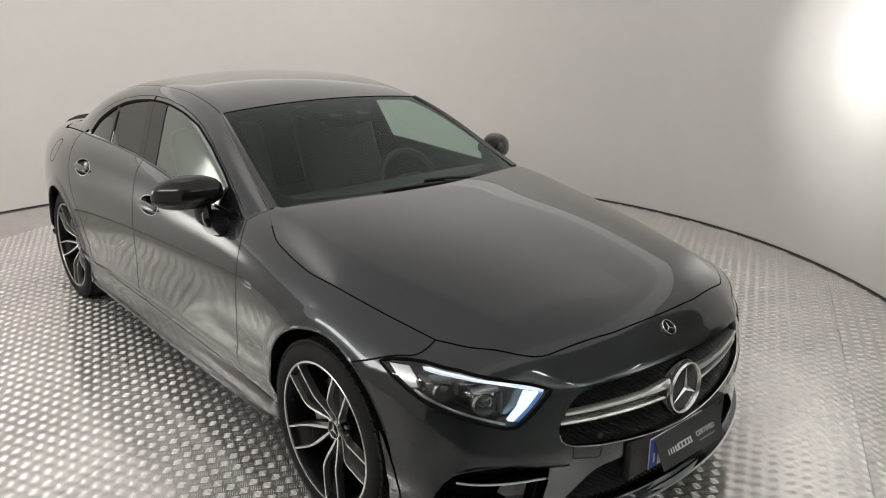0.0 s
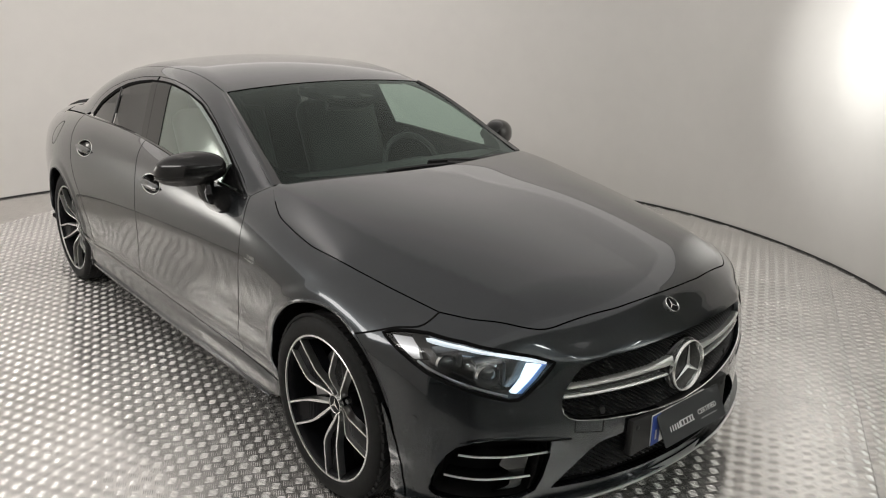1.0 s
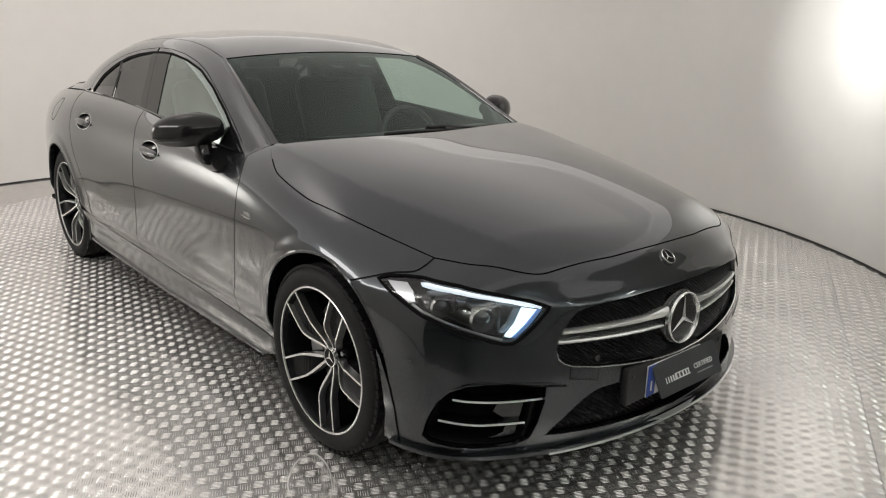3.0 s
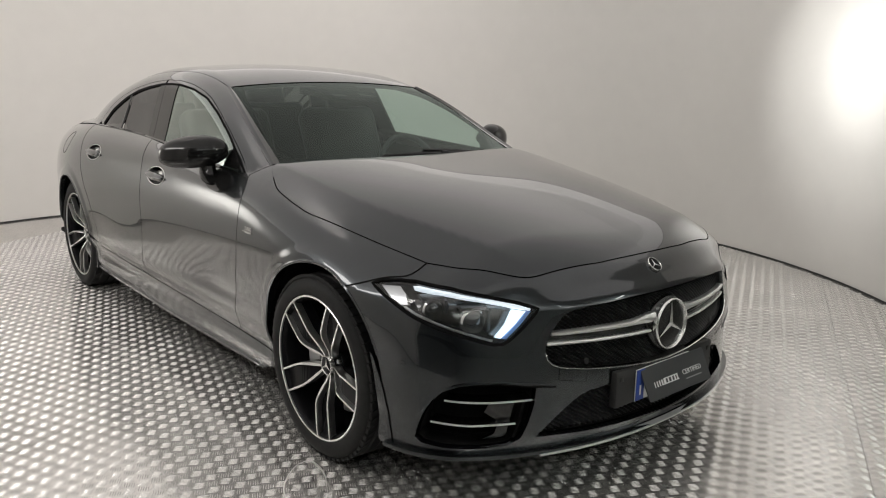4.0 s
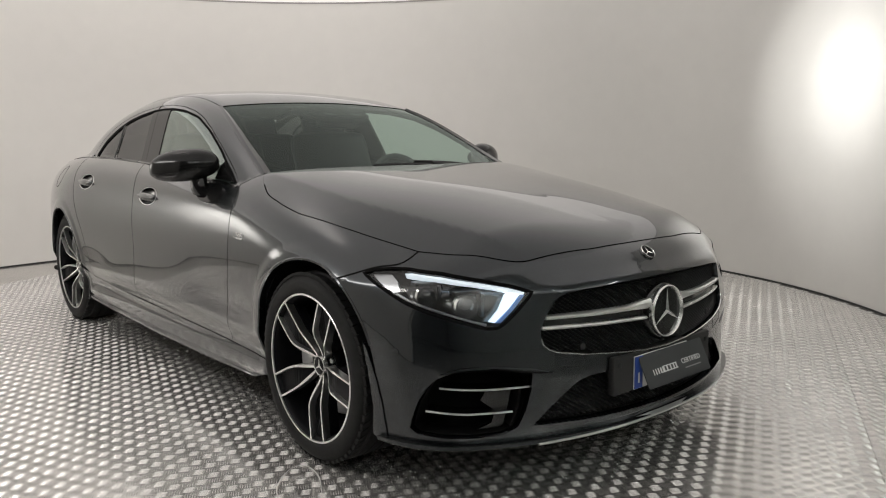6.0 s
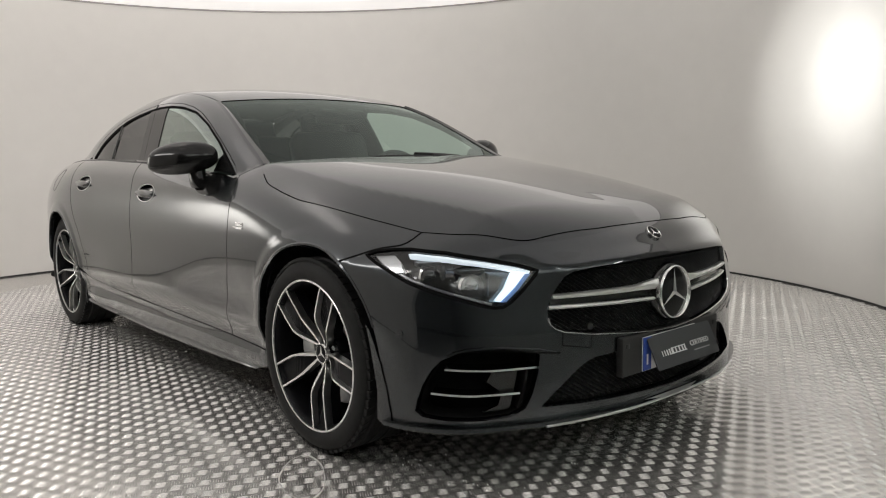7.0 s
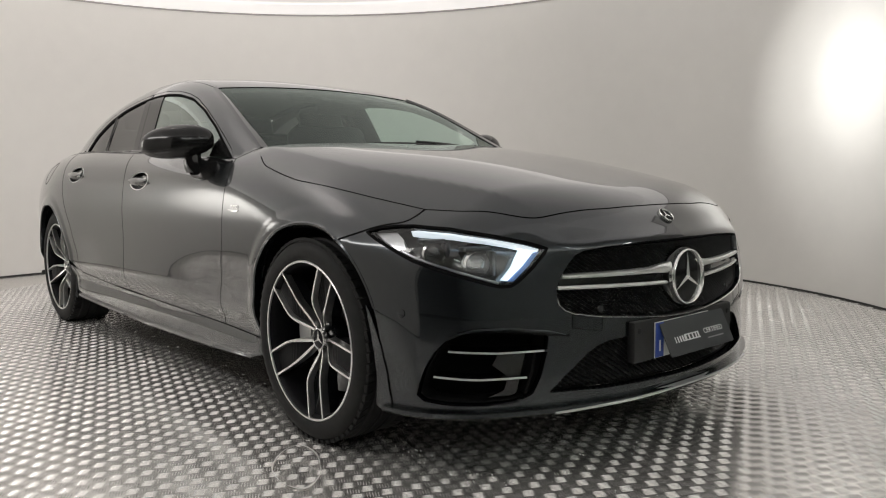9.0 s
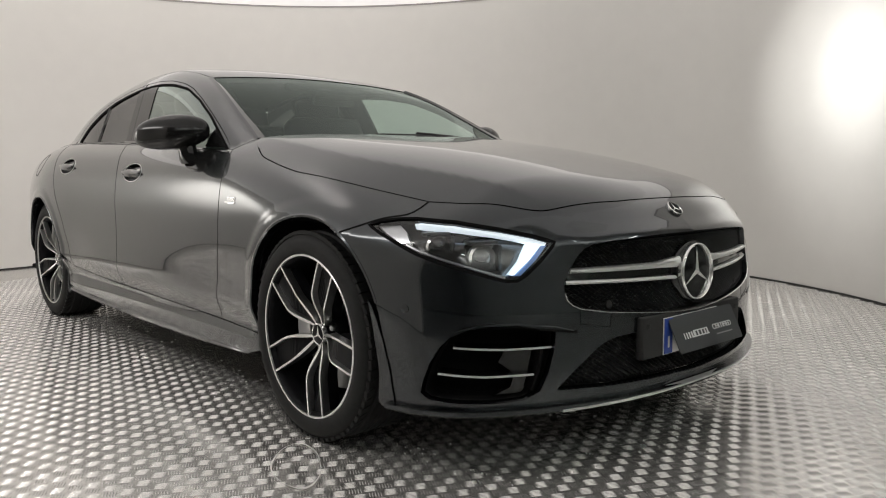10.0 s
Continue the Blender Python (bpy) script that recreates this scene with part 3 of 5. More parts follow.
under = wrap(*[(a, 0.185) for a in range(66, -67, -6)])
outline = twin(nose_line, 0) + flip(brow) + flip(arch_edge) + flip(under) + arch_edge[::-1] + brow[::-1]
bumper = panel("front_bumper", outline, "wrap", PAINT, car, holes=[LAMP, flip(LAMP), grille, intake, VENT, flip(VENT)], f=lower, step=0.017, gap=0.0015, depth=0.03)

# doors, rear quarters, sills
HANDLES = ((-1.535, 0.852), (-2.51, 0.888))
bowl = [oval(x, z, 0.112, 0.041, tilt=-2) for x, z in HANDLES]
panel("front_door", DOOR_FRONT + [(x, float(SILL_TOP(x))) for x in (-0.9, -1.2, -1.5)] + DOOR_MID[::-1] + belt(-1.85, -0.72), "side", PAINT, car, holes=[bowl[0]], f=lower, both=True)
panel("rear_door", DOOR_MID + [(x, float(SILL_TOP(x))) for x in (-2.0, -2.2)] + DOOR_BACK[::-1] + belt(-2.88, -1.95), "side", PAINT, car, holes=[bowl[1]], f=lower, both=True)
quarter = DOOR_BACK[::-1] + [(-3.0, 1.02), (-3.3, 1.005), (-3.7, 0.975), (-4.05, 0.93), (-4.07, 0.3), (-3.315, 0.25)] + arc(AXLE_R, 194, 11)
panel("rear_quarter", quarter, "side", PAINT, car, f=lower, both=True, step=0.018)
sill = [(x, float(SILL_TOP(x))) for x in (-0.372, -0.62, -1.0, -1.5, -2.0, -2.42)] + [(-2.575, 0.39), (-2.57, 0.3), (-2.545, 0.23), (-2.43, 0.212), (-1.5, 0.187), (-0.88, 0.195), (-0.44, 0.199), (-0.362, 0.22)]
panel("sill", sill[::-1], "side", PAINT, car, f=lower, both=True, depth=0.02)
# dark strips laid along the shut lines to paint the shade inside them
for shut in (DOOR_FRONT, DOOR_MID, DOOR_BACK, [(x, float(SILL_TOP(x))) for x in np.linspace(-2.42, -0.38, 24)]):
    pair_sweep("door_gap_shade", shut, "side", [(-0.0017, -0.004), (-0.0017, 0.0004), (0.0017, 0.0004), (0.0017, -0.004)], SHELL, car, f=lower)
pair_sweep("skirt", [(-0.43, 0.202), (-0.88, 0.19), (-1.5, 0.182), (-2.2, 0.196), (-2.5, 0.212)], "side", [(-0.016, -0.03), (-0.014, 0.006), (-0.004, 0.015), (0.006, 0.012), (0.012, -0.012), (0.012, -0.03)], PAINT, car, step=0.03, taper=lambda t: 0.1 + 0.9 * min(1, t * 6) ** 0.7)

# greenhouse
WS_EDGE = [(-1.3, -0.562), (-1.172, -0.592), (-1.05, -0.617), (-0.94, -0.638), (-0.85, -0.654), (-0.75, -0.669), (-0.64, -0.69)]
WS_EDGE = fine(WS_EDGE)
WS_TOP = [(-1.302, -0.45), (-1.303, -0.2), (-1.303, 0.0)]
screen_low = [(-0.48 - 0.16 * (y / 0.69) ** 2, y) for y in np.linspace(-0.69, 0.69, 21)[1:-1]]
screen = WS_EDGE + screen_low + [(x, -y) for x, y in WS_EDGE[::-1]] + twin(WS_TOP)[::-1]
frame_in = [(-1.25, -0.515), (-1.137, -0.545), (-0.95, -0.598), (-0.79, -0.632), (-0.74, -0.63), (-0.695, -0.605)] + [(-0.545 - 0.155 * (y / 0.703) ** 2, y) for y in np.linspace(-0.57, 0.57, 17)] + [(-0.695, 0.605), (-0.74, 0.63), (-0.79, 0.632), (-0.95, 0.598), (-1.137, 0.545), (-1.25, 0.515), (-1.265, 0.44), (-1.265, 0.14), (-1.21, 0.1), (-1.185, 0.06), (-1.185, -0.06), (-1.21, -0.1), (-1.265, -0.14), (-1.265, -0.44)]
glass_front = panel("windscreen", screen, "top", CLEAR, car, f=green, out=-0.003, depth=0)
panel("black_border", screen, "top", CERAMIC, glass_front, holes=[frame_in], f=green, out=-0.007, depth=0, step=0.03)
pane_front = [q for q in WINDOW_TOP if q[0] > -1.79] + belt(-0.74, -1.72, 12) + [(-1.73, 1.05), (-1.755, 1.15), (-1.782, 1.25)]
pane_back = [q for q in WINDOW_TOP if -2.445 < q[0] < -2.07] + [(-2.06, 1.278), (-2.04, 1.2), (-2.015, 1.1), (-1.99, 1.008)] + belt(-2.0, -2.45, 8) + [(-2.452, 1.1)]
pane_small = [q for q in WINDOW_TOP if q[0] < -2.485] + [(-2.48, 1.21), (-2.478, 1.1), (-2.478, 1.02)] + belt(-2.5, -2.82, 5)
panel("front_window", pane_front, "side", COATED, car, f=green, depth=0, both=True, out=-0.004)
panel("rear_side_window", pane_back, "side", TINTED, car, f=green, depth=0, both=True, out=-0.004)
panel("quarter_window", pane_small, "side", TINTED, car, f=green, depth=0, both=True, out=-0.004)
gap_line = [(-1.982, 1.283), (-1.962, 1.22), (-1.935, 1.12), (-1.906, 1.003)]
for pillar in ([(-1.788, 1.283), (-1.755, 1.15), (-1.73, 1.05), (-1.72, 0.996)] + gap_line[::-1], gap_line + [(-1.99, 1.008), (-2.015, 1.1), (-2.04, 1.2), (-2.06, 1.28)]):
    panel("door_pillar", pillar, "side", PILLAR_BLACK, car, f=green, both=True, gap=0.0015, out=-0.001)
for ends in ((-3.0, -1.983), (-1.983, 0.0)):
    strip = [[q for q in line if ends[0] < q[0] < ends[1]] for line in (FRAME_TOP, WINDOW_TOP)]
    panel("door_frame", strip[0] + strip[1][::-1], "side", PAINT, car, f=green, both=True, gap=0.0016, step=0.012, depth=0.008)
pair_sweep("frame_gap", FRAME_TOP, "side", [(-0.006, -0.006), (-0.006, -0.004), (0.006, -0.004), (0.006, -0.006)], SHELL, car, f=green, step=0.03)
pair_sweep("window_bar", [(-2.466, 1.213), (-2.465, 1.1), (-2.464, 1.02)], "side", lens_shape(0.02, 0.008), BLACK_MATT, car, f=green)
pair_sweep("window_seal", WINDOW_TOP, "side", [(-0.005, -0.006), (-0.005, 0.001), (0.005, 0.002), (0.006, -0.006)], CERAMIC, car, f=green, step=0.03, taper=lambda t: 1.0 + 1.6 * max(0, 1 - t / 0.4))
pair_sweep("belt_strip", belt(-2.93, -0.7, 20), "side", [(-0.006, -0.006), (-0.005, 0.003), (0.004, 0.004), (0.006, -0.006)], BLACK_GLOSS, car, f=skin, step=0.04)
pair_sweep("windscreen_seal", WS_EDGE, "top", [(-0.001, -0.004), (-0.001, 0.0085), (-0.028, 0.0), (-0.028, -0.004)], BLACK_GLOSS, car, f=green, step=0.03, taper=lambda t: 0.3 + 0.7 * t)
pair_sweep("pillar_lip", WS_EDGE, "top", [(0.016, -0.003), (0.014, 0.0005), (0.004, 0.007), (-0.001, 0.009), (-0.001, -0.003)], PAINT, car, f=green, step=0.03)
sail = [(-0.735, 0.94), (-0.9, 1.03), (-0.935, 0.95)]
panel("mirror_triangle", sail, "side", BLACK_GLOSS, car, f=green, both=True, gap=0.004, out=0.002, depth=0.006)
RAIL_TOP = [(-1.45, -0.556), (-1.7, -0.545), (-2.1, -0.535), (-2.5, -0.53), (-2.75, -0.53)]
RAIL_TOP = fine(RAIL_TOP)
rail = change(WS_EDGE[::-1], "top", "slant", green) + change(RAIL_TOP + [(-3.1, -0.55), (-3.45, -0.58)], "top", "slant", green) + change([(-3.35, 1.005), (-3.0, 1.022)] + FRAME_TOP + [(-0.69, 0.938)], "side", "slant", skin)
panel("roof_pillar", rail, "slant", PAINT, car, both=True, gap=0.0012)
roof_loop = [WS_EDGE[0]] + RAIL_TOP
roof_loop = roof_loop + [(x, -y) for x, y in roof_loop[::-1]] + twin(WS_TOP)[::-1]
panel("roof", roof_loop, "top", PAINT, car, f=green, gap=0.0012)
panel("headliner", [(-1.33, -0.5), (-2.7, -0.45), (-2.7, 0.45), (-1.33, 0.5)], "top", HEADLINER, car, f=green, out=-0.035, depth=0, step=0.1)
panel("rear_window", [(-2.76, -0.53), (-3.1, -0.55), (-3.45, -0.58), (-3.55, 0), (-3.45, 0.58), (-3.1, 0.55), (-2.76, 0.53), (-2.77, 0)], "top", TINTED, car, f=green, depth=0)
panel("boot_lid", [(-3.45, -0.58), (-3.4, -0.7), (-4.05, -0.62), (-4.1, 0), (-4.05, 0.62), (-3.4, 0.7), (-3.45, 0.58), (-3.55, 0)], "top", PAINT, car)
p, n = on_skin(dense([(-4.04, -0.62), (-4.07, -0.3), (-4.08, 0), (-4.07, 0.3), (-4.04, 0.62)], 0.05), "top", skin)
part("boot_spoiler", sweep(p, n, [(-0.05, 0.0), (0.02, 0.03), (0.03, 0.024), (0.03, 0.0)], taper=lambda t: 0.6 + 0.4 * math.sin(math.pi * t)), BLACK_GLOSS, car)

corner = [(-0.52, -0.735), (-0.6, -0.79), (-0.7, -0.815), (-0.78, -0.76), (-0.7, -0.69), (-0.6, -0.66)]
panel("cowl_corner", corner, "top", PAINT, car, f=skin, out=-0.0012, depth=0, gap=0.0, step=0.015, both=True)
cowl = [(-0.47 - 0.14 * (y / 0.709) ** 2, y) for y in np.linspace(-0.66, 0.66, 15)]
panel("cowl", cowl + [(x - 0.06, y) for x, y in cowl[::-1]], "top", BLACK_MATT, car, f=skin, out=-0.012, depth=0, gap=0.0, step=0.03)

# dark inner body behind the gaps, wheel wells and floor pan
inner_side = [(-4.0, 0.93), (-4.0, 0.25)] + arc(AXLE_R, 195, -15, r=0.4) + [(-2.5, 0.2), (-0.42, 0.2)] + arc(0, 195, -15, r=0.4) + [(0.42, 0.2), (0.42, 0.62), (0.2, 0.72), (-0.5, 0.84), (-0.75, 0.9), (-1.75, 0.95), (-2.8, 0.97)]
panel("inner_body", inner_side, "side", SHELL, car, f=lower, out=-0.035, depth=0, step=0.06, both=True)
panel("nose_core", [(-0.95, 0.19), (0.95, 0.19), (0.95, 0.62), (0.5, 0.66), (-0.5, 0.66), (-0.95, 0.62)], "wrap", SHELL, car, f=lower, out=-0.13, depth=0, step=0.05)
bm = bmesh.new()
box(bm, pose(-1.75, 0, 0.21), 4.2, 1.5, 0.03, 0.01)
box(bm, pose(0.15, 0, 0.21), 1.0, 1.2, 0.03, 0.01)
solid("floor_pan", bm, SHELL, car)
for cx in (0, AXLE_R):
    for s in PAIR:
        v, f = lathe([(0.0, 0.3), (0.35, 0.3), (0.395, 0.26), (0.4, -0.1)], 40)
        m = pose(cx, -s * 0.75, WHEEL_Z, 0, 0, 0 if s > 0 else 180)
        v = moved(v, m)
        mesh = mesh_of(v, [q for q in f if min(v[i][2] for i in q) > 0.19], angle=40)
        part("wheel_arch_liner", mesh, SHELL, car)
        pts, nn = on_skin(arc(cx, 195 if cx else 190, -25 if cx else 22, 36), "side", lower)
        mesh = sweep(pts, nn, [(-0.006, -0.03), (-0.006, 0.001), (0.0, 0.003), (0.005, -0.001), (0.005, -0.03)])
        part("arch_lip", mesh if s > 0 else mirrored(mesh), PAINT, car)


# wheels: black twin-spoke rims with machined edges
def dish(r):
    """How far the wheel's face is sunk towards its hub."""
    return 0.046 * float(1 - bump(r, 0.02, 0.15)) + 0.006 * float(1 - bump(r, 0.1, 0.25))


def strip_bar(path, w, y0, y1):
    """A rib along a 2D path in the wheel's plane, between two depths."""
    path = np.array(path, float)
    t = np.gradient(path, axis=0)
    t /= np.linalg.norm(t, axis=1, keepdims=True)
    nrm = np.stack([-t[:, 1], t[:, 0]], 1)
    V, F = [], []
    for q, m in zip(path, nrm):
        r = math.hypot(*q)
        wide = w * (1 + 0.55 * math.exp(-((r - 0.085) / 0.035) ** 2))
        for k, y in ((-0.62, y1), (-0.5, y0), (0.5, y0), (0.62, y1)):
            V.append((q[0] + m[0] * wide * k, y + dish(r), q[1] + m[1] * wide * k))
    for i in range(len(path) - 1):
        F += [(4 * i + a, 4 * i + a + 1, 4 * i + a + 5, 4 * i + a + 4) for a in range(3)]
    F += [(0, 1, 2, 3), tuple(4 * (len(path) - 1) + a for a in (3, 2, 1, 0))]
    return V, F


def turned(points, w):
    c, s = math.cos(w), math.sin(w)
    return [(a * c - b * s, a * s + b * c) for a, b in points]


def wheel():
    """Axis along y, its face looks to minus y; spokes are laid out for one pointing along x."""
    v, f = lathe([(0.263, -0.108), (0.262, -0.117), (0.256, -0.119), (0.2535, -0.114), (0.247, -0.108), (0.243, -0.095), (0.24, -0.06), (0.236, 0.11)], 96)
    rim = part("wheel", mesh_of(v, f, angle=50), RIM_BLACK)
    v, f = lathe([(0.2635, -0.109), (0.263, -0.1185), (0.2595, -0.1215), (0.2545, -0.1205), (0.2535, -0.108)], 96)
    part("rim_edge", mesh_of(v, f, angle=50), MACHINED, rim, "bright machined rim edge")
    prof = [(0.258, -0.112), (0.262, -0.12), (0.268, -0.124), (0.283, -0.1275), (0.299, -0.126), (0.313, -0.12), (0.3225, -0.108), (0.3255, -0.095), (0.3265, -0.078), (0.326, -0.072), (0.326, -0.068), (0.333, -0.064), (0.334, -0.03), (0.328, -0.027), (0.328, -0.02), (0.334, -0.017), (0.334, 0.017), (0.328, 0.02), (0.328, 0.027), (0.334, 0.03), (0.333, 0.064), (0.326, 0.068), (0.326, 0.072), (0.3265, 0.078), (0.3255, 0.095), (0.3225, 0.108), (0.31, 0.124), (0.27, 0.124), (0.25, 0.11)]
    v, f = lathe(prof, 96)
    tyre = part("tyre", mesh_of(v, f, angle=45), RUBBER, rim)
    # shoulder blocks of the tread
    bm = bmesh.new()
    for i in range(64):
        w = 2 * math.pi * i / 64
        for y in (-0.092, 0.092):
            m = Matrix.Rotation(-w, 4, "Y") @ pose(0.324, y, 0) @ pose(0, 0, 0, 9, 0, 14 if y < 0 else -14)
            box(bm, m, 0.012, 0.04, 0.0288, 0.0012, 1)
    tagged(part("tread_pattern", bm, RUBBER, rim), kind="stuff")
    # spokes
    left = fine([(0.036, 0.005), (0.05, 0.009), (0.075, 0.0205), (0.1, 0.0315), (0.115, 0.0365), (0.13, 0.039), (0.16, 0.0405), (0.2, 0.041), (0.253, 0.0415)], 0.012)
    right = [(a, -b) for a, b in left]
    for k in range(5):
        w = radians(-81 + 72 * k)
        for line in (left, right):
            V, F = strip_bar(turned(line, -w), 0.0068, -0.1175, -0.09)
            V = [(a, b, -c) for a, b, c in V]
            part("spoke_edge", mesh_of(V, [q[::-1] for q in F], flat=True), MACHINED, rim)
        ring = turned([(0.02, 0.0)] + left[1:] + right[:0:-1], -w)
        V, F, m = [], [], len(ring)
        for y in (-0.1, -0.05):
            V += [(a, y + dish(math.hypot(a, b)), -b) for a, b in ring]
        F = [tuple(range(m))[::-1]] + [(i, (i + 1) % m, m + (i + 1) % m, m + i) for i in range(m)]
        bm = bmesh.new()
        vs = [bm.verts.new(q) for q in V]
        for q in F:
            bm.faces.new([vs[i] for i in q])
        bmesh.ops.triangulate(bm, faces=[q for q in bm.faces if len(q.verts) > 4])
        bmesh.ops.recalc_face_normals(bm, faces=bm.faces)
        part("spoke", bm, RIM_BLACK, rim)
    v, f = lathe([(0.0, -0.0755), (0.031, -0.0755), (0.034, -0.074), (0.035, -0.04)], 40)
    cap = part("hub_cap", mesh_of(v, f, angle=40), RIM_BLACK, rim)
    v, f = lathe([(0.0345, -0.06), (0.035, -0.077), (0.0325, -0.078), (0.031, -0.0755)], 40)
    part("cap_ring", mesh_of(v, f, angle=40), CHROME, rim)
    bm = bmesh.new()
    for k in range(3):
        w = radians(90 + 120 * k)
        q = [bm.verts.new(x) for x in ((0.029 * math.cos(w), -0.0765, 0.029 * math.sin(w)), (0.006 * math.cos(w + 1.05), -0.0765, 0.006 * math.sin(w + 1.05)), (0, -0.08, 0), (0.006 * math.cos(w - 1.05), -0.0765, 0.006 * math.sin(w - 1.05)))]
        bm.faces.new(q)
    bmesh.ops.recalc_face_normals(bm, faces=bm.faces)
    part("cap_emblem", bm, CHROME, rim)
    for k in range(5):
        w = radians(-45 + 72 * k)
        v, f = lathe([(0.0, -0.058), (0.008, -0.058), (0.0095, -0.056), (0.0095, -0.03)], 6)
        part("wheel_bolt", mesh_of([(a + 0.053 * math.cos(w), b, c + 0.053 * math.sin(w)) for a, b, c in v], f, angle=30), STEEL, rim)
    v, f = lathe([(0.0, -0.045), (0.066, -0.045), (0.072, -0.035), (0.078, -0.01)], 40)
    part("hub", mesh_of(v, f, angle=40), RIM_BLACK, rim)
    v, f = lathe([(0.075, -0.005), (0.185, -0.005), (0.187, -0.003), (0.187, 0.025), (0.075, 0.025)], 72)
    part("brake_disc", mesh_of(v, f, angle=40), STEEL, rim)
    bm = bmesh.new()
    V, F = [], []
    for i in range(13):
        w = radians(148 + 58 * i / 12)
        for r, y in ((0.115, 0.0), (0.12, -0.03), (0.19, -0.034), (0.2, -0.02), (0.2, 0.0)):
            V.append((r * math.cos(w), y, r * math.sin(w)))
    for i in range(12):
        F += [(5 * i + a, 5 * i + a + 1, 5 * i + a + 6, 5 * i + a + 5) for a in range(4)]
    F += [(0, 1, 2, 3, 4), (60, 61, 62, 63, 64)]
    for q in V:
        bm.verts.new(q)
    bm.verts.ensure_lookup_table()
    for q in F:
        bm.faces.new([bm.verts[i] for i in q])
    bmesh.ops.recalc_face_normals(bm, faces=bm.faces)
    part("brake_caliper", bm, SILVER, rim)
    return rim


first = wheel()
first.parent, first.matrix_basis = car, pose(0, -0.772, HUB_Z)
for m in (pose(0, 0.772, HUB_Z, 0, 0, 180), pose(AXLE_R, -0.748, HUB_Z, 0, 8, 0), pose(AXLE_R, 0.748, HUB_Z, 0, 0, 180)):
    copy_thing(first, m)


# ---- headlights ----
def headlight(s):
    """One lamp; s: 1 for the right side."""
    loop = LAMP if s > 0 else flip(LAMP)
    side = (lambda l: l) if s > 0 else flip
    lens = panel("headlight", loop, "wrap", LENS, car, f=lower, out=-0.004, depth=0, gap=0.003, step=0.02)
    p, n = on_skin(resample(loop, 0.015), "wrap", lower, -0.001)
    part("lamp_seal", sweep(p, n, [(-0.006, -0.006), (-0.005, 0.0012), (0.004, 0.0012), (0.005, -0.006)], closed=True), CERAMIC, lens)
    panel("housing", loop, "wrap", BLACK_GLOSS, lens, f=lower, out=-0.06, depth=-0.055, gap=0.002, step=0.03)
    guide = side(wrap((68.5, 0.712), (66.9, 0.714), (60, 0.706), (51.9, 0.686), (45, 0.664), (42.4, 0.653), (42.6, 0.647), (46.4, 0.657), (48.5, 0.665), (53, 0.6815), (59.4, 0.7), (65.5, 0.7085)))
    panel("running_light", guide, "wrap", DRL_SOFT, lens, f=lower, out=-0.012, depth=0.02, gap=0.0, step=0.015, label="lit white light guide")
    blade = side(wrap((43.5, 0.646), (45.8, 0.606), (48.5, 0.568), (49.6, 0.571), (47.6, 0.61), (46.4, 0.653)))
    rim_light = side(wrap((42.3, 0.646), (44.5, 0.606), (47.3, 0.566), (48.3, 0.566), (45.6, 0.605), (43.3, 0.645)))
    panel("guide_edge", rim_light, "wrap", DRL_EDGE, lens, f=lower, out=-0.014, depth=0.02, gap=0.0, step=0.012, label="deep blue light guide edge")
    panel("running_light", blade, "wrap", DRL, lens, f=lower, out=-0.013, depth=0.02, gap=0.0, step=0.015, label="lit cold blue-white light guide")
    tail = side(wrap((76.2, 0.703), (71.5, 0.708), (69.3, 0.69), (68.0, 0.66), (69.5, 0.655)))
    panel("side_reflector", tail, "wrap", REFLECTOR, lens, f=lower, out=-0.014, depth=0.02, gap=0.0, step=0.015)
    edge = side(wrap((68.5, 0.652), (66, 0.636), (61, 0.611), (56.2, 0.59), (52, 0.57), (50.2, 0.562)))
    p, n = on_skin(dense(edge, 0.02), "wrap", lower, -0.012)
    part("lower_strip", sweep(p, n, lens_shape(0.008, 0.01, 6)), REFLECTOR, lens)
    for (a, z), r in (((63.5, 0.663), 0.027), ((54.0, 0.626), 0.032)):
        p, n = on_skin(side(wrap((a, z))), "wrap", lower, -0.05)
        m = frame_on(p[0], Vector((0.93, -0.36 * s, 0.0)))
        v, f = lathe([(r * 1.25, -0.01), (r * 1.3, 0.01), (r * 1.12, 0.016), (r * 1.0, 0.006), (r * 1.0, -0.01)], 28, "z")
        part("projector_ring", mesh_of(moved(v, m), f, angle=40), CHROME, lens)
        v, f = lathe([(r, 0.004), (r * 0.85, 0.012), (r * 0.5, 0.021), (0.0, 0.024)], 28, "z")
        part("projector_lens", mesh_of(moved(v, m), f), LENS_DARK, lens)
        bm = bmesh.new()
        box(bm, m @ pose(0, r * 1.35, -0.006, 0, 0, 0), r * 2.6, 0.012, 0.05, 0.003)
        box(bm, m @ pose(r * 1.5, 0, -0.006, 0, 0, 0), 0.012, r * 2.2, 0.05, 0.003)
        solid("projector_shroud", bm, LAMP_GREY, lens)


LENS_DARK = material("projector glass", (0.02, 0.022, 0.024), 0.03, coat=1.0, grain=0.05)
for s in PAIR:
    headlight(s)


MESH_BLACK = material("satin black grille mesh", (0.022, 0.022, 0.022), 0.3, coat=0.4, grain=0.1)


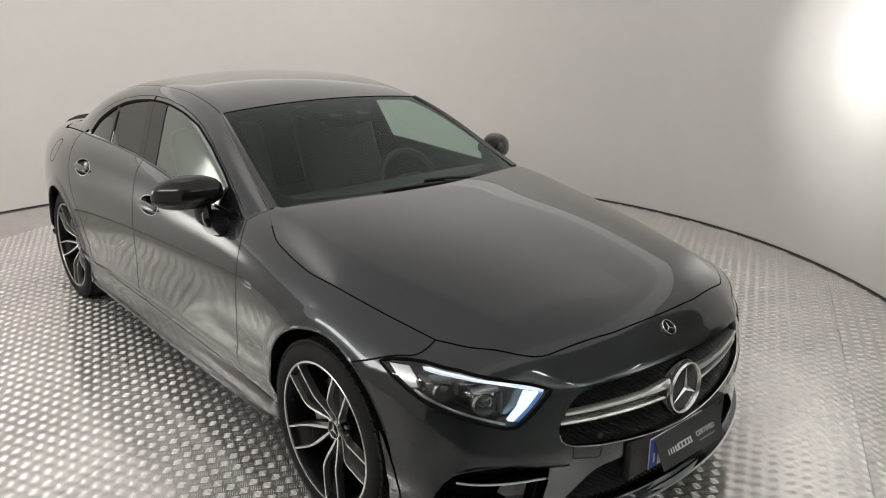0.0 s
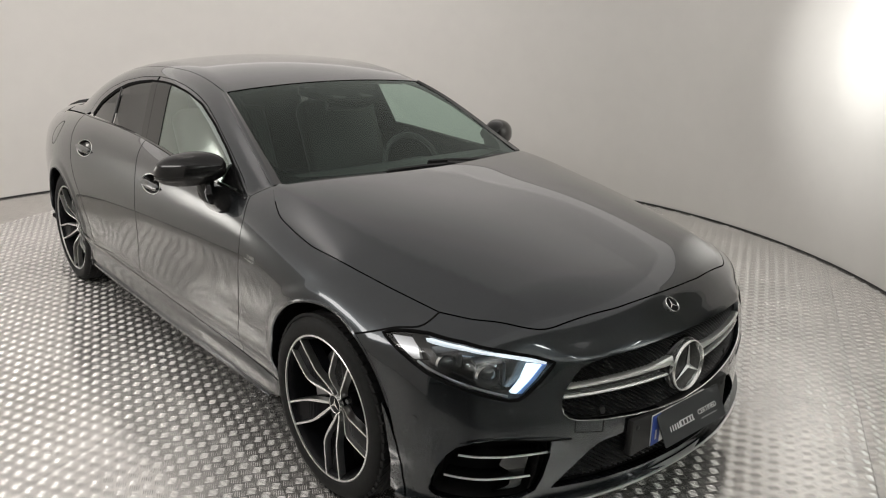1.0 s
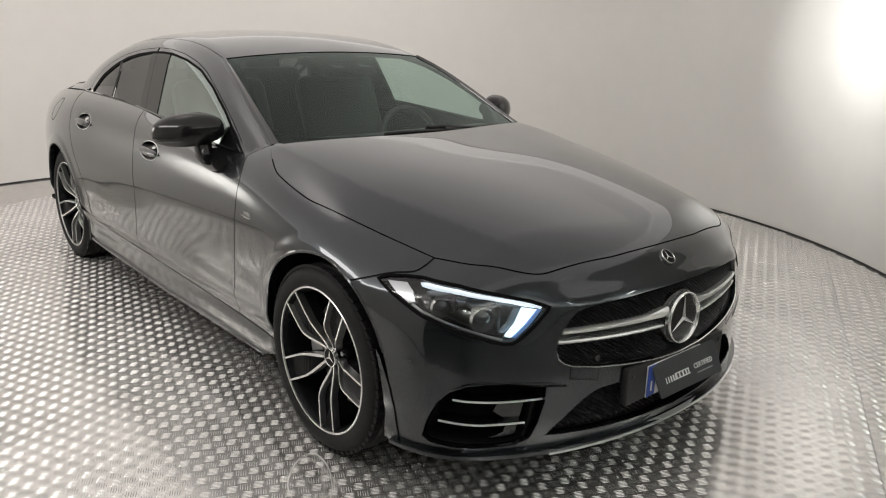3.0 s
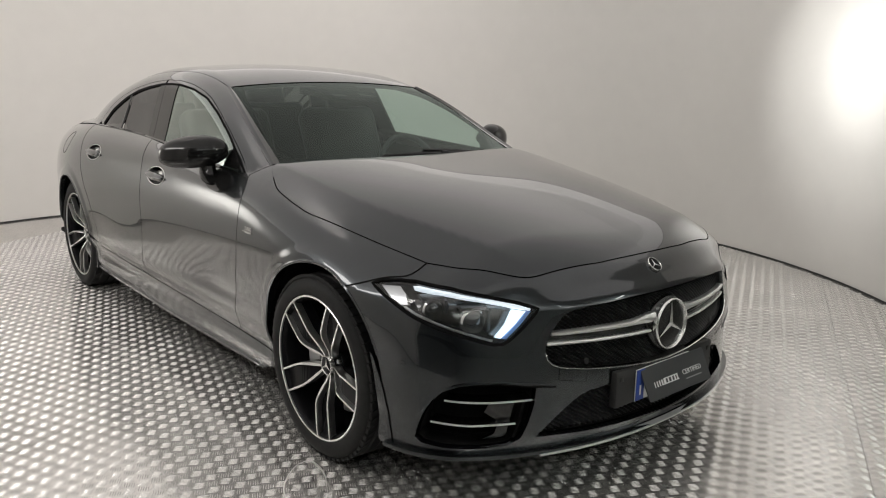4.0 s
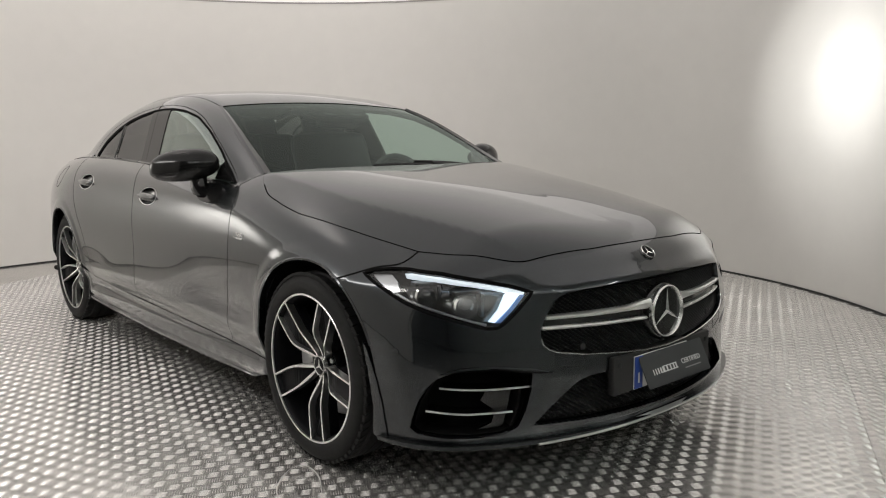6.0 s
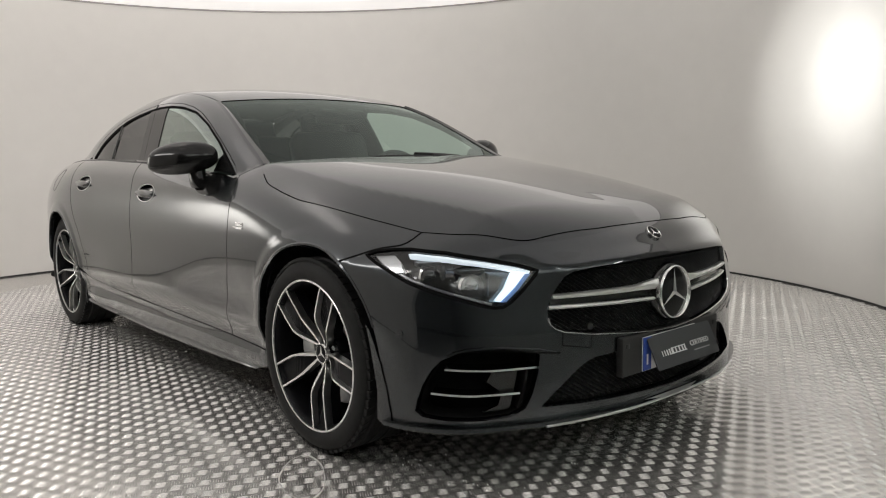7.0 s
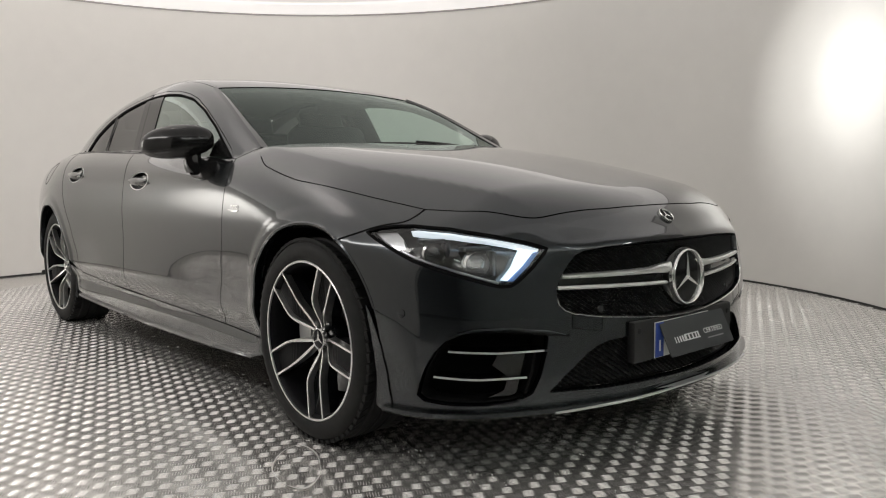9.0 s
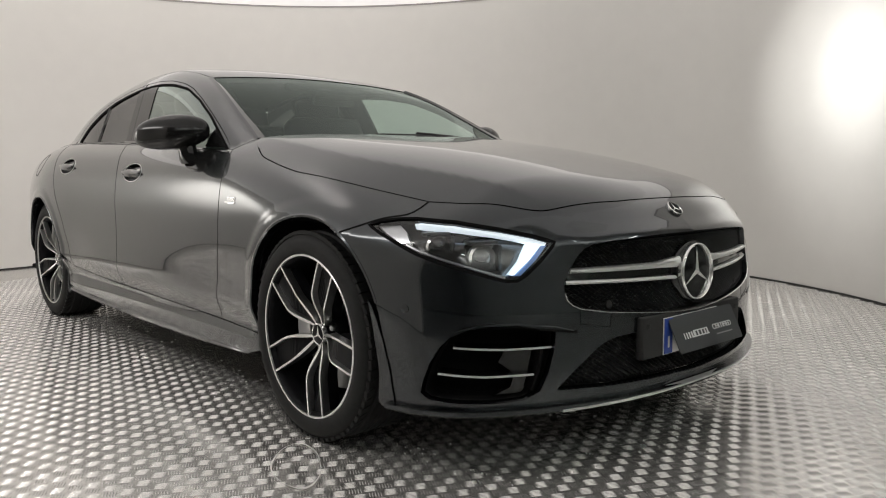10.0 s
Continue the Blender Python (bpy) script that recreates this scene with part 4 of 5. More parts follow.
# ---- grille, emblem, intakes ----
def lattice(name, bounds, chart_loop, out, pitch, w, mat, parent):
    """A fine diagonal mesh on the skin within a loop, one joined part."""
    loop = np.array(resample(chart_loop, 0.02))
    (x0, x1), (z0, z1) = bounds
    runs = []
    for d in (1, -1):
        span = (z1 - z0) * 1.6
        for c in np.arange(x0 - span, x1 + span, pitch):
            pts = np.array([(c + d * t * 1.5, z0 + t) for t in np.linspace(0, z1 - z0, 30)])
            ok = within(pts, loop)
            run = []
            for i in range(len(pts) + 1):
                if i < len(pts) and ok[i]:
                    run.append(pts[i])
                elif run:
                    runs += [run] if len(run) > 2 else []
                    run = []
    p, n = on_skin([q for run in runs for q in run], "wrap", lower, out)
    V, F, at = [], [], 0
    for run in runs:
        q, m = p[at:at + len(run)], n[at:at + len(run)]
        at += len(run)
        b = np.cross(np.gradient(q, axis=0), m)
        b *= w / np.linalg.norm(b, axis=1, keepdims=True)
        k = len(V)
        V += [tuple(v) for i in range(len(q)) for v in (q[i] - b[i] - m[i] * 0.006, q[i] + m[i] * 0.003, q[i] + b[i] - m[i] * 0.006)]
        F += [(k + 3 * i + a, k + 3 * i + a + 1, k + 3 * i + a + 4, k + 3 * i + a + 3) for i in range(len(q) - 1) for a in (0, 1)]
    return tagged(part(name, mesh_of(V, F, flat=True), mat, parent), kind="stuff")


grille_back = panel("grille", grille, "wrap", BLACK_MATT, car, f=lower, out=-0.06, depth=-0.045, step=0.03, gap=0.002)
lattice("grille_mesh", ((-0.52, 0.52), (0.42, 0.655)), grille, -0.024, 0.0185, 0.0036, MESH_BLACK, grille_back)
rim_line = [(radians(a) * WRAP_R, z) for a, z in [(38.95, 0.511), (38.6, 0.492), (37.4, 0.476), (35.4, 0.464), (28.7, 0.448), (17.6, 0.433), (9, 0.423), (0, 0.42)]]
p, n = on_skin(dense(twin(rim_line, 0), 0.02), "wrap", lower, 0.001)
part("grille_edge", sweep(p, n, lens_shape(0.004, 0.006, 6)), CHROME, grille_back, "thin bright lower edge")
for s in PAIR:
    side = (lambda l: l) if s > 0 else flip
    p, n = on_skin(dense(side(wrap((37.7, 0.571), (25.8, 0.569), (14, 0.567), (5.5, 0.57))), 0.02), "wrap", lower, -0.006)
    part("grille_bar", sweep(p, n, [(-0.0085, -0.02), (-0.0085, 0.0), (-0.004, 0.006), (0.003, 0.006), (0.0085, 0.001), (0.0085, -0.02)], taper=lambda t: 0.75 + 0.35 * t + 0.9 * max(0, t - 0.75) / 0.25), SATIN, grille_back)
    p, n = on_skin(dense(side(wrap((38.5, 0.539), (25.7, 0.533), (14, 0.528), (6.0, 0.524))), 0.02), "wrap", lower, -0.008)
    part("grille_bar", sweep(p, n, [(-0.005, -0.02), (-0.005, 0.0), (0, 0.004), (0.005, 0.0), (0.005, -0.02)]), SATIN, grille_back)
    p, n = on_skin(dense(side(wrap((37.8, 0.555), (25, 0.551), (14, 0.548), (6.5, 0.548))), 0.02), "wrap", lower, -0.02)
    part("bar_web", sweep(p, n, [(-0.012, -0.012), (-0.012, 0.0), (0.012, 0.0), (0.012, -0.012)]), BLACK_GLOSS, grille_back)
    p, n = on_skin(side(wrap((27.9, 0.468))), "wrap", lower, -0.02)
    v, f = lathe([(0.012, -0.03), (0.012, 0.0), (0.0095, 0.003), (0.0, 0.0035)], 24, "z")
    part("parking_sensor", mesh_of(moved(v, frame_on(p[0], n[0])), f, angle=40), BLACK_MATT, grille_back)
p, n = on_skin(flip(wrap((31.5, 0.551))), "wrap", lower, -0.004)
bm = bmesh.new()
for k in range(4):
    box(bm, frame_on(p[0], n[0]) @ pose(-0.02 + 0.013 * k, 0, 0), 0.009, 0.011, 0.004)
part("grille_badge", bm, CHROME, grille_back, "small silver badge")


def emblem(m, r, parent, name, backing):
    """A three-armed ornament in a ring on a dark disc."""
    v, f = lathe([(r * 0.89, -0.01), (r * 0.92, 0.006), (r * 0.95, 0.009), (r * 0.985, 0.007), (r, 0.0), (r * 0.99, -0.02)], 72, "z")
    ring = part(name, mesh_of(moved(v, m), f, angle=50), CHROME, parent)
    v, f = lathe([(0.0, 0.0), (r * 0.5, 0.0), (r * 0.88, -0.002), (r * 0.98, -0.018)], 64, "z")
    part("emblem_disc", mesh_of(moved(v, m), f, angle=40), backing, ring)
    bm = bmesh.new()
    hub = bm.verts.new(m @ Vector((0, 0, r * 0.07 + 0.003)))
    for k in range(3):
        w = radians(90 + 120 * k)
        tip = bm.verts.new(m @ Vector((r * 0.89 * math.cos(w), r * 0.89 * math.sin(w), 0.002)))
        for d in (1, -1):
            root = bm.verts.new(m @ Vector((r * 0.1 * math.cos(w + d * 1.047), r * 0.1 * math.sin(w + d * 1.047), 0.0015)))
            bm.faces.new((hub, tip, root) if d < 0 else (hub, root, tip))
    part("emblem_arms", bm, CHROME, ring)
    return ring


star = frame_on((0.826, 0.004, 0.535), (1, 0, 0.04))
v, f = lathe([(0.104, -0.07), (0.1, -0.03), (0.094, -0.016), (0.09, -0.01), (0.08, -0.008)], 64, "z")
part("emblem_seat", mesh_of(moved(v, star), f, angle=50), BLACK_GLOSS, grille_back)
emblem(star, 0.0885, grille_back, "emblem", BLACK_GLOSS)
p, n = on_skin([(0.0, 0.724)], "wrap", lower, 0.001)
emblem(frame_on(p[0] + n[0] * 0.004, (0.68, 0, 0.73)) @ Matrix.Diagonal((1, 1, 0.35, 1)), 0.028, bumper, "bonnet_badge", RIM_BLACK)

intake_back = panel("lower_intake", intake, "wrap", SHELL, car, f=lower, out=-0.075, depth=-0.05, step=0.03, gap=0.002)
lattice("intake_mesh", ((-0.55, 0.55), (0.22, 0.395)), intake, -0.035, 0.022, 0.004, MESH_BLACK, intake_back)
for s in PAIR:
    side = (lambda l: l) if s > 0 else flip
    vent = panel("side_vent", VENT if s > 0 else flip(VENT), "wrap", SHELL, car, f=lower, out=-0.09, depth=-0.07, step=0.025, gap=0.002)
    for a, b in (((59.2, 0.371), (41.2, 0.362)), ((62.0, 0.297), (44.8, 0.289))):
        line = dense(side(wrap(a, ((a[0] + b[0]) / 2, (a[1] + b[1]) / 2 - 0.004), b)), 0.02)
        p, n = on_skin(line, "wrap", lower, -0.016)
        part("vent_blade", sweep(p, n, [(-0.006, -0.05), (-0.004, 0.0), (0.004, 0.0), (0.016, -0.05)]), BLACK_GLOSS, vent)
        p, n = on_skin(line, "wrap", lower, -0.014)
        part("blade_edge", sweep(p, n, [(-0.0028, -0.002), (-0.002, 0.002), (0.002, 0.002), (0.0028, -0.002)]), ALU, vent, "bright silver blade edge")
    flap = side(wrap((49.5, 0.366), (44.5, 0.364), (46.5, 0.232), (52, 0.228), (48.8, 0.25), (48.0, 0.29), (51.0, 0.325)))
    panel("vent_flap", flap, "wrap", BLACK_GLOSS, vent, f=lower, out=-0.035, depth=0.012, gap=0.0, step=0.02)
    fin = dense(side(wrap((43.2, 0.36), (43.9, 0.3), (45.2, 0.243))), 0.02)
    p, n = on_skin(fin, "wrap", lower, -0.012)
    part("vent_fin", sweep(p, n, [(-0.006, -0.05), (-0.004, 0.0), (0.004, 0.0), (0.006, -0.05)]), SHELL, vent)
    brow_line = dense(side(wrap((59, 0.417), (55, 0.432), (48, 0.433), (41, 0.421), (37.3, 0.406))), 0.02)
    p, n = on_skin(brow_line, "wrap", lower, 0.0)
    part("vent_brow", sweep(p, n, [(-0.012, -0.01), (-0.006, 0.002), (0.0, 0.003), (0.01, -0.01)], taper=lambda t: 0.25 + 0.75 * math.sin(math.pi * min(t * 1.4, 1) * 0.9)), PAINT, bumper)
    p, n = on_skin(side(wrap((67.7, 0.475))), "wrap", lower, 0.0006)
    v, f = lathe([(0.0125, -0.004), (0.0125, 0.0005), (0.011, 0.001), (0.0, 0.0012)], 28, "z")
    part("parking_sensor", mesh_of(moved(v, frame_on(p[0], n[0])), f, angle=40), PAINT, bumper)
    # vent gap and tow cover outline: shaded gaps drawn as dark strips
    for gap_path, wide in ((((57.5, 0.427), (55, 0.4365), (52, 0.4375), (48, 0.428), (44.6, 0.419), (40, 0.409), (36.4, 0.403)), 0.0028), (((35.7, 0.462), (35.75, 0.424), (28.7, 0.406), (28.4, 0.446)), 0.0011)):
        p, n = on_skin(dense(side(wrap(*gap_path)), 0.02), "wrap", lower, 0.0)
        part("bumper_gap_shade", sweep(p, n, [(-wide, -0.004), (-wide, 0.0005), (wide, 0.0005), (wide, -0.004)]), SHELL, bumper)
# flat flange between the bumper and the front of the wheel opening
flange = [(0.322, 0.49), (0.341, 0.42), (0.351, 0.351), (0.349, 0.278), (0.341, 0.19), (0.404, 0.196), (0.402, 0.225), (0.396, 0.252), (0.389, 0.312), (0.379, 0.373), (0.359, 0.425), (0.338, 0.472)]
panel("arch_flange", flange, "side", PAINT, bumper, f=lower, out=0.004, depth=0.02, gap=0.0, step=0.014, both=True)
# splitter and its bright strip
p, n = on_skin(dense(wrap(*[(a, 0.186) for a in range(72, -73, -8)]), 0.03), "wrap", lower, 0.0)
n[:, 2] = 0
n /= np.linalg.norm(n, axis=1, keepdims=True)
part("splitter", sweep(p, n, [(0.012, -0.06), (0.006, 0.012), (-0.002, 0.022), (-0.014, 0.022), (-0.018, -0.06)], taper=lambda t: 1.0), PAINT, car)
p, n = on_skin(dense(wrap(*[(a, 0.19 + 0.012 * (1 - abs(a) / 40)) for a in range(40, -41, -8)]), 0.03), "wrap", lower, 0.024)
part("splitter_strip", sweep(p, n, [(-0.003, -0.02), (-0.003, 0.0015), (0.003, 0.0), (0.003, -0.02)]), ALU, car, "bright silver strip")

# ---- number plate and its holder, with a printed card over it ----
bm = bmesh.new()
box(bm, pose(0.812, 0.0, 0.36), 0.03, 0.55, 0.125, 0.006)
for y in (-0.25, 0.25):
    box(bm, pose(0.828, y, 0.395), 0.004, 0.016, 0.016, 0.002)
solid("plate_holder", bm, BLACK_MATT, car)
bm = bmesh.new()
box(bm, pose(0.8298, -0.028, 0.356), 0.004, 0.3, 0.11, 0.001)
plate = part("number_plate", bm, PLATE_WHITE, car)
bm = bmesh.new()
box(bm, pose(0.8328, -0.156, 0.356), 0.002, 0.042, 0.106)
part("plate_band", bm, PLATE_BLUE, plate)
bm = bmesh.new()
box(bm, pose(0.8345, -0.156, 0.338), 0.001, 0.008, 0.034)
part("plate_mark", bm, PRINT, plate)
card_m = frame_on((0.857, 0.018, 0.359), (0.9, -0.02, 0.42)) @ pose(0, 0, 0, 0, 0, 0.5)
bm = bmesh.new()
box(bm, card_m, 0.352, 0.112, 0.003)
es = [e for e in bm.edges if abs((e.verts[0].co - e.verts[1].co).length - 0.003) < 5e-4]
bmesh.ops.bevel(bm, geom=es, offset=0.008, segments=4, affect="EDGES", profile=0.5)
card = tagged(solid("plate_card", bm, CARD, None), "dark grey printed card over the front number plate", "card")
letters("card_lettering", "CERTIFIED", 0.0235, card_m @ pose(0.083, -0.003, 0.0022), PRINT, card)
bm = bmesh.new()
logo_m = card_m @ pose(0.0435, -0.002, 0) @ Matrix.Diagonal((1.75, 1.1, 1, 1))
for k in range(5):
    box(bm, logo_m @ pose(-0.098 + 0.0075 * k, -0.006, 0.002) @ Matrix.Shear("XZ", 4, (0.0, 0.0)), 0.0022 + 0.0006 * k, 0.017, 0.0012)
box(bm, logo_m @ pose(-0.048, -0.013, 0.002), 0.05, 0.003, 0.0012)
for x in (-0.066, -0.056, -0.045, -0.035, -0.027):
    box(bm, logo_m @ pose(x, -0.004, 0.002), 0.0036, 0.015, 0.0012)
box(bm, logo_m @ pose(-0.047, 0.003, 0.002), 0.044, 0.003, 0.0012)
part("card_logo", bm, PRINT, card)
bm = bmesh.new()
box(bm, card_m @ pose(0.085, -0.026, 0.002), 0.09, 0.004, 0.001)
part("card_small_print", bm, GREY_PRINT, card)

# ---- door handles, mirrors, badges ----
for s in PAIR:
    for (x, z), loop in zip(HANDLES, bowl):
        ring = np.array(loop)
        V, F, k = [], [], len(ring)
        p, n = on_skin(ring, "side", lower)
        mid = p.mean(0)
        for q, d in ((1.02, 0.001), (0.93, 0.012), (0.75, 0.026), (0.4, 0.035)):
            V += [tuple(mid + (a - mid) * q + np.array((0, d, 0))) for a in p]
        for r in range(3):
            F += [(r * k + i, r * k + (i + 1) % k, (r + 1) * k + (i + 1) % k, (r + 1) * k + i) for i in range(k)]
        F.append(tuple(3 * k + i for i in range(k)))
        mesh = mesh_of(V, F, angle=60)
        cup = part("handle_cup", mesh if s > 0 else mirrored(mesh), BLACK_GLOSS, car)
        # silver ring that stands in for the highlight on the cup's bevelled edge
        p, n = on_skin(resample(loop, 0.012), "side", lower, 0.0)
        ring = sweep(p, n, [(-0.0016, -0.003), (-0.0012, 0.0012), (0.0012, 0.0012), (0.0016, -0.003)], closed=True)
        part("cup_highlight", ring if s > 0 else mirrored(ring), SATIN, cup, "thin bright ring painting the highlight on the cup's bevel")
        p, n = on_skin(dense([(x - 0.105, z - 0.001), (x, z - 0.004), (x + 0.105, z - 0.007)], 0.015), "side", lower, 0.006)
        p[:, 1] -= 0.006 * np.sin(np.linspace(0, math.pi, len(p)))
        mesh = sweep(p, n, [(-0.02, -0.014), (-0.018, 0.0), (-0.007, 0.008), (0.007, 0.009), (0.018, 0.0), (0.02, -0.014)], taper=lambda t: 0.3 + 0.7 * math.sin(math.pi * t) ** 0.4)
        part("door_handle", mesh if s > 0 else mirrored(mesh), PAINT, cup)


def mirror(s):
    """A door mirror on its stalk, the casing's front looking forward."""
    V, F, nu, nv = [], [], 28, 18
    for i in range(nu):
        w = 2 * math.pi * i / nu
        for j in range(nv + 1):
            q = math.pi * j / nv
            r = math.sin(q) ** 0.75
            cz, sx = math.sin(w), math.cos(w)
            x = 0.088 * r * math.copysign(abs(sx) ** 0.8, sx) * (1 if sx > 0 else 0.55)
            z = 0.077 * r * math.copysign(abs(cz) ** 0.85, cz) * (1 if cz > 0 else 0.8)
            y = -0.128 * math.cos(q)
            V.append((-0.985 + x - 0.055 * (-y / 0.128 + 0.2) , -0.885 + y, 1.005 + z - 0.012 * (-y / 0.128)))
    for i in range(nu):
        for j in range(nv):
            a, b = i * (nv + 1), ((i + 1) % nu) * (nv + 1)
            F.append((a + j, a + j + 1, b + j + 1, b + j))
    mesh = mesh_of(V, F)
    bm = bmesh.new()
    bm.from_mesh(mesh)
    bmesh.ops.remove_doubles(bm, verts=bm.verts, dist=1e-4)
    bmesh.ops.recalc_face_normals(bm, faces=bm.faces)
    bm.to_mesh(mesh)
    bm.free()
    smooth(mesh)
    fit_side = (lambda q: q) if s > 0 else mirrored
    case = part("door_mirror", fit_side(mesh), MIRROR_BLACK, car)
    # indicator strip round the casing's middle
    w = np.linspace(radians(-12), radians(150), 30)
    pts = np.array([(-0.997 + 0.09 * math.sin(a) ** 0.8 * 1.0 - 0.055 * (math.cos(a) * 0.95 + 0.2) if math.sin(a) > 0 else -1.05, -0.885 - 0.1275 * math.cos(a), 0.987 - 0.012 * math.cos(a)) for a in w if math.sin(a) > 0.05])
    nrm = np.array([(math.sin(a), -math.cos(a), 0.0) for a in w if math.sin(a) > 0.05])
    part("indicator_strip", fit_side(sweep(pts, nrm, [(-0.004, -0.006), (-0.003, 0.002), (0.003, 0.002), (0.004, -0.006)])), LENS_DARK, case)
    # glass at the rear
    v, f = lathe([(0.0, 0.0), (0.05, 0.0)], 28, "z")
    m = frame_on((-1.035, -0.885, 1.003), (-1, -0.25, 0)) @ Matrix.Diagonal((1.5, 0.9, 1, 1))
    part("mirror_glass", fit_side(mesh_of(moved(v, m), f)), CHROME, case)
    # stalk and foot
    V, F = [], []
    for (x, y, z), (sx, sy) in (((-0.985, -0.83, 0.985), (0.052, 0.036)), ((-0.98, -0.83, 0.955), (0.046, 0.034)), ((-0.972, -0.832, 0.925), (0.046, 0.034)), ((-0.955, -0.838, 0.902), (0.055, 0.03)), ((-0.93, -0.845, 0.885), (0.068, 0.018))):
        V += [(x + sx * math.cos(a), y + sy * math.sin(a), z) for a in np.linspace(0, 2 * math.pi, 17)[:-1]]
    for r in range(4):
        F += [(16 * r + i, 16 * r + (i + 1) % 16, 16 * r + 16 + (i + 1) % 16, 16 * r + 16 + i) for i in range(16)]
    part("mirror_stalk", fit_side(mesh_of(V, F)), MIRROR_BLACK, case)
    foot = oval(-0.87, 0.895, 0.115, 0.038, tilt=-4)
    if s > 0:
        panel("mirror_foot", foot, "side", MIRROR_BLACK, case, f=lower, out=0.01, depth=0.012, gap=0.0, step=0.012)


MIRROR_BLACK = material("gloss black mirror casing", (0.006, 0.006, 0.006), 0.1, spec=0.4, grain=0.1)
for s in PAIR:
    mirror(s)

p, n = on_skin([(-0.485, 0.752)], "side", lower, 0.002)
m = frame_on(p[0], n[0])
letters("wing_badge", "TURBO", 0.018, m @ pose(0.0, 0.003, 0), CHROME, car, "raised silver lettering")
bm = bmesh.new()
box(bm, m @ pose(-0.008, -0.0085, 0.0), 0.082, 0.0016, 0.002)
box(bm, m @ pose(0.002, -0.0125, 0.0), 0.05, 0.0022, 0.0015)
part("wing_badge_underline", bm, CHROME, car)
# fuel flap shut line, its shade drawn as a dark ring on the panel
p, n = on_skin(oval(-3.12, 0.9, 0.075, 0.065), "side", lower, 0.0003)
part("fuel_flap_gap_shade", sweep(p, n, [(-0.0015, -0.002), (-0.0015, 0.0004), (0.0015, 0.0004), (0.0015, -0.002)], closed=True), SHELL, car)

# ---- wipers ----
def on_glass(points, out):
    return on_skin(points, "top", green, out)


for line in ([(-0.5, 0.42), (-0.515, 0.1), (-0.535, -0.22)], [(-0.505, 0.6), (-0.53, 0.35), (-0.55, 0.02)]):
    p, n = on_glass(dense(line, 0.04), 0.008)
    blade = part("wiper", sweep(p, n, [(-0.009, -0.012), (-0.006, 0.006), (0.004, 0.008), (0.009, -0.012)], taper=lambda t: 0.6 + 0.4 * math.sin(math.pi * t)), BLACK_MATT, car)
    p, n = on_glass(dense([line[0], ((line[0][0] + line[1][0]) / 2 + 0.02, (line[0][1] + line[1][1]) / 2), line[1]], 0.03), 0.02)
    part("wiper_arm", sweep(p, n, lens_shape(0.016, 0.012, 6)), BLACK_MATT, blade)

# ---- cabin ----
cabin = part("cabin_floor", box(bmesh.new(), pose(-1.8, 0, 0.32), 2.6, 1.35, 0.06, 0.01), CABIN, car)
bm = bmesh.new()
V, F = [], []
ys = np.linspace(-0.7, 0.7, 15)
for y in ys:
    k = 0.06 * (y / 0.7) ** 2
    for x, z in ((-0.5 - k, 0.88), (-0.56 - k, 0.955), (-0.75 - k, 0.958), (-0.92, 0.945), (-0.99, 0.9), (-0.97, 0.72), (-0.9, 0.5)):
        V.append((x, y, z))
for i in range(len(ys) - 1):
    F += [(7 * i + a, 7 * i + a + 1, 7 * i + a + 8, 7 * i + a + 7) for a in range(6)]
part("dashboard", mesh_of(V, F, angle=50), CABIN, car, "black dashboard top")
V, F = [], []
for i in range(40):
    w = 2 * math.pi * i / 40
    for j in range(8):
        q = 2 * math.pi * j / 8
        r = 0.178 + 0.015 * math.cos(q)
        V.append((0.015 * math.sin(q), r * math.cos(w), r * math.sin(w)))
for i in range(40):
    for j in range(8):
        F.append((i * 8 + j, i * 8 + (j + 1) % 8, ((i + 1) % 40) * 8 + (j + 1) % 8, ((i + 1) % 40) * 8 + j))
sw = pose(-1.08, 0.36, 0.86, 0, -24, 0)
wheel_rim = part("steering_wheel", mesh_of(moved(V, sw), F), CABIN, car)
bm = bmesh.new()
box(bm, sw @ pose(0.01, 0, -0.01), 0.05, 0.16, 0.12, 0.02)
box(bm, sw @ pose(0.01, 0, 0.0), 0.02, 0.34, 0.03, 0.006)
solid("steering_wheel_hub", bm, CABIN, wheel_rim)


def seat(y, x):
    bm = bmesh.new()
    box(bm, pose(x - 0.12, y, 0.86, 0, -22, 0), 0.15, 0.5, 0.62, 0.06, 3)
    back = solid("seat_back", bm, CABIN, car)
    bm = bmesh.new()
    box(bm, pose(x + 0.18, y, 0.54, 0, 6, 0), 0.55, 0.5, 0.16, 0.06, 3)
    solid("seat_cushion", bm, CABIN, back)
    bm = bmesh.new()
    box(bm, pose(x - 0.27, y, 1.17, 0, -14, 0), 0.11, 0.27, 0.2, 0.045, 3)
    solid("headrest", bm, CABIN, back)


for y in (-0.36, 0.36):
    seat(y, -1.6)
    seat(y, -2.45)
# mirror and camera housing behind the windscreen
housing = [(-1.262, -0.2), (-1.19, -0.13), (-1.135, -0.105), (-1.105, -0.05), (-1.085, 0.0), (-1.085, 0.07), (-1.11, 0.14), (-1.135, 0.19), (-1.165, 0.19), (-1.262, 0.26)]
eye_box = panel("camera_housing", housing, "top", CERAMIC, car, f=green, out=-0.014, depth=0.03, gap=0.0, step=0.02)
for y in (-0.047, 0.113):
    panel("camera_window", [(-1.168, y - 0.03), (-1.13, y - 0.034), (-1.128, y + 0.034), (-1.14, y + 0.036)], "top", HEADLINER, eye_box, f=green, out=-0.011, depth=0, gap=0.0, step=0.012)
bm = bmesh.new()
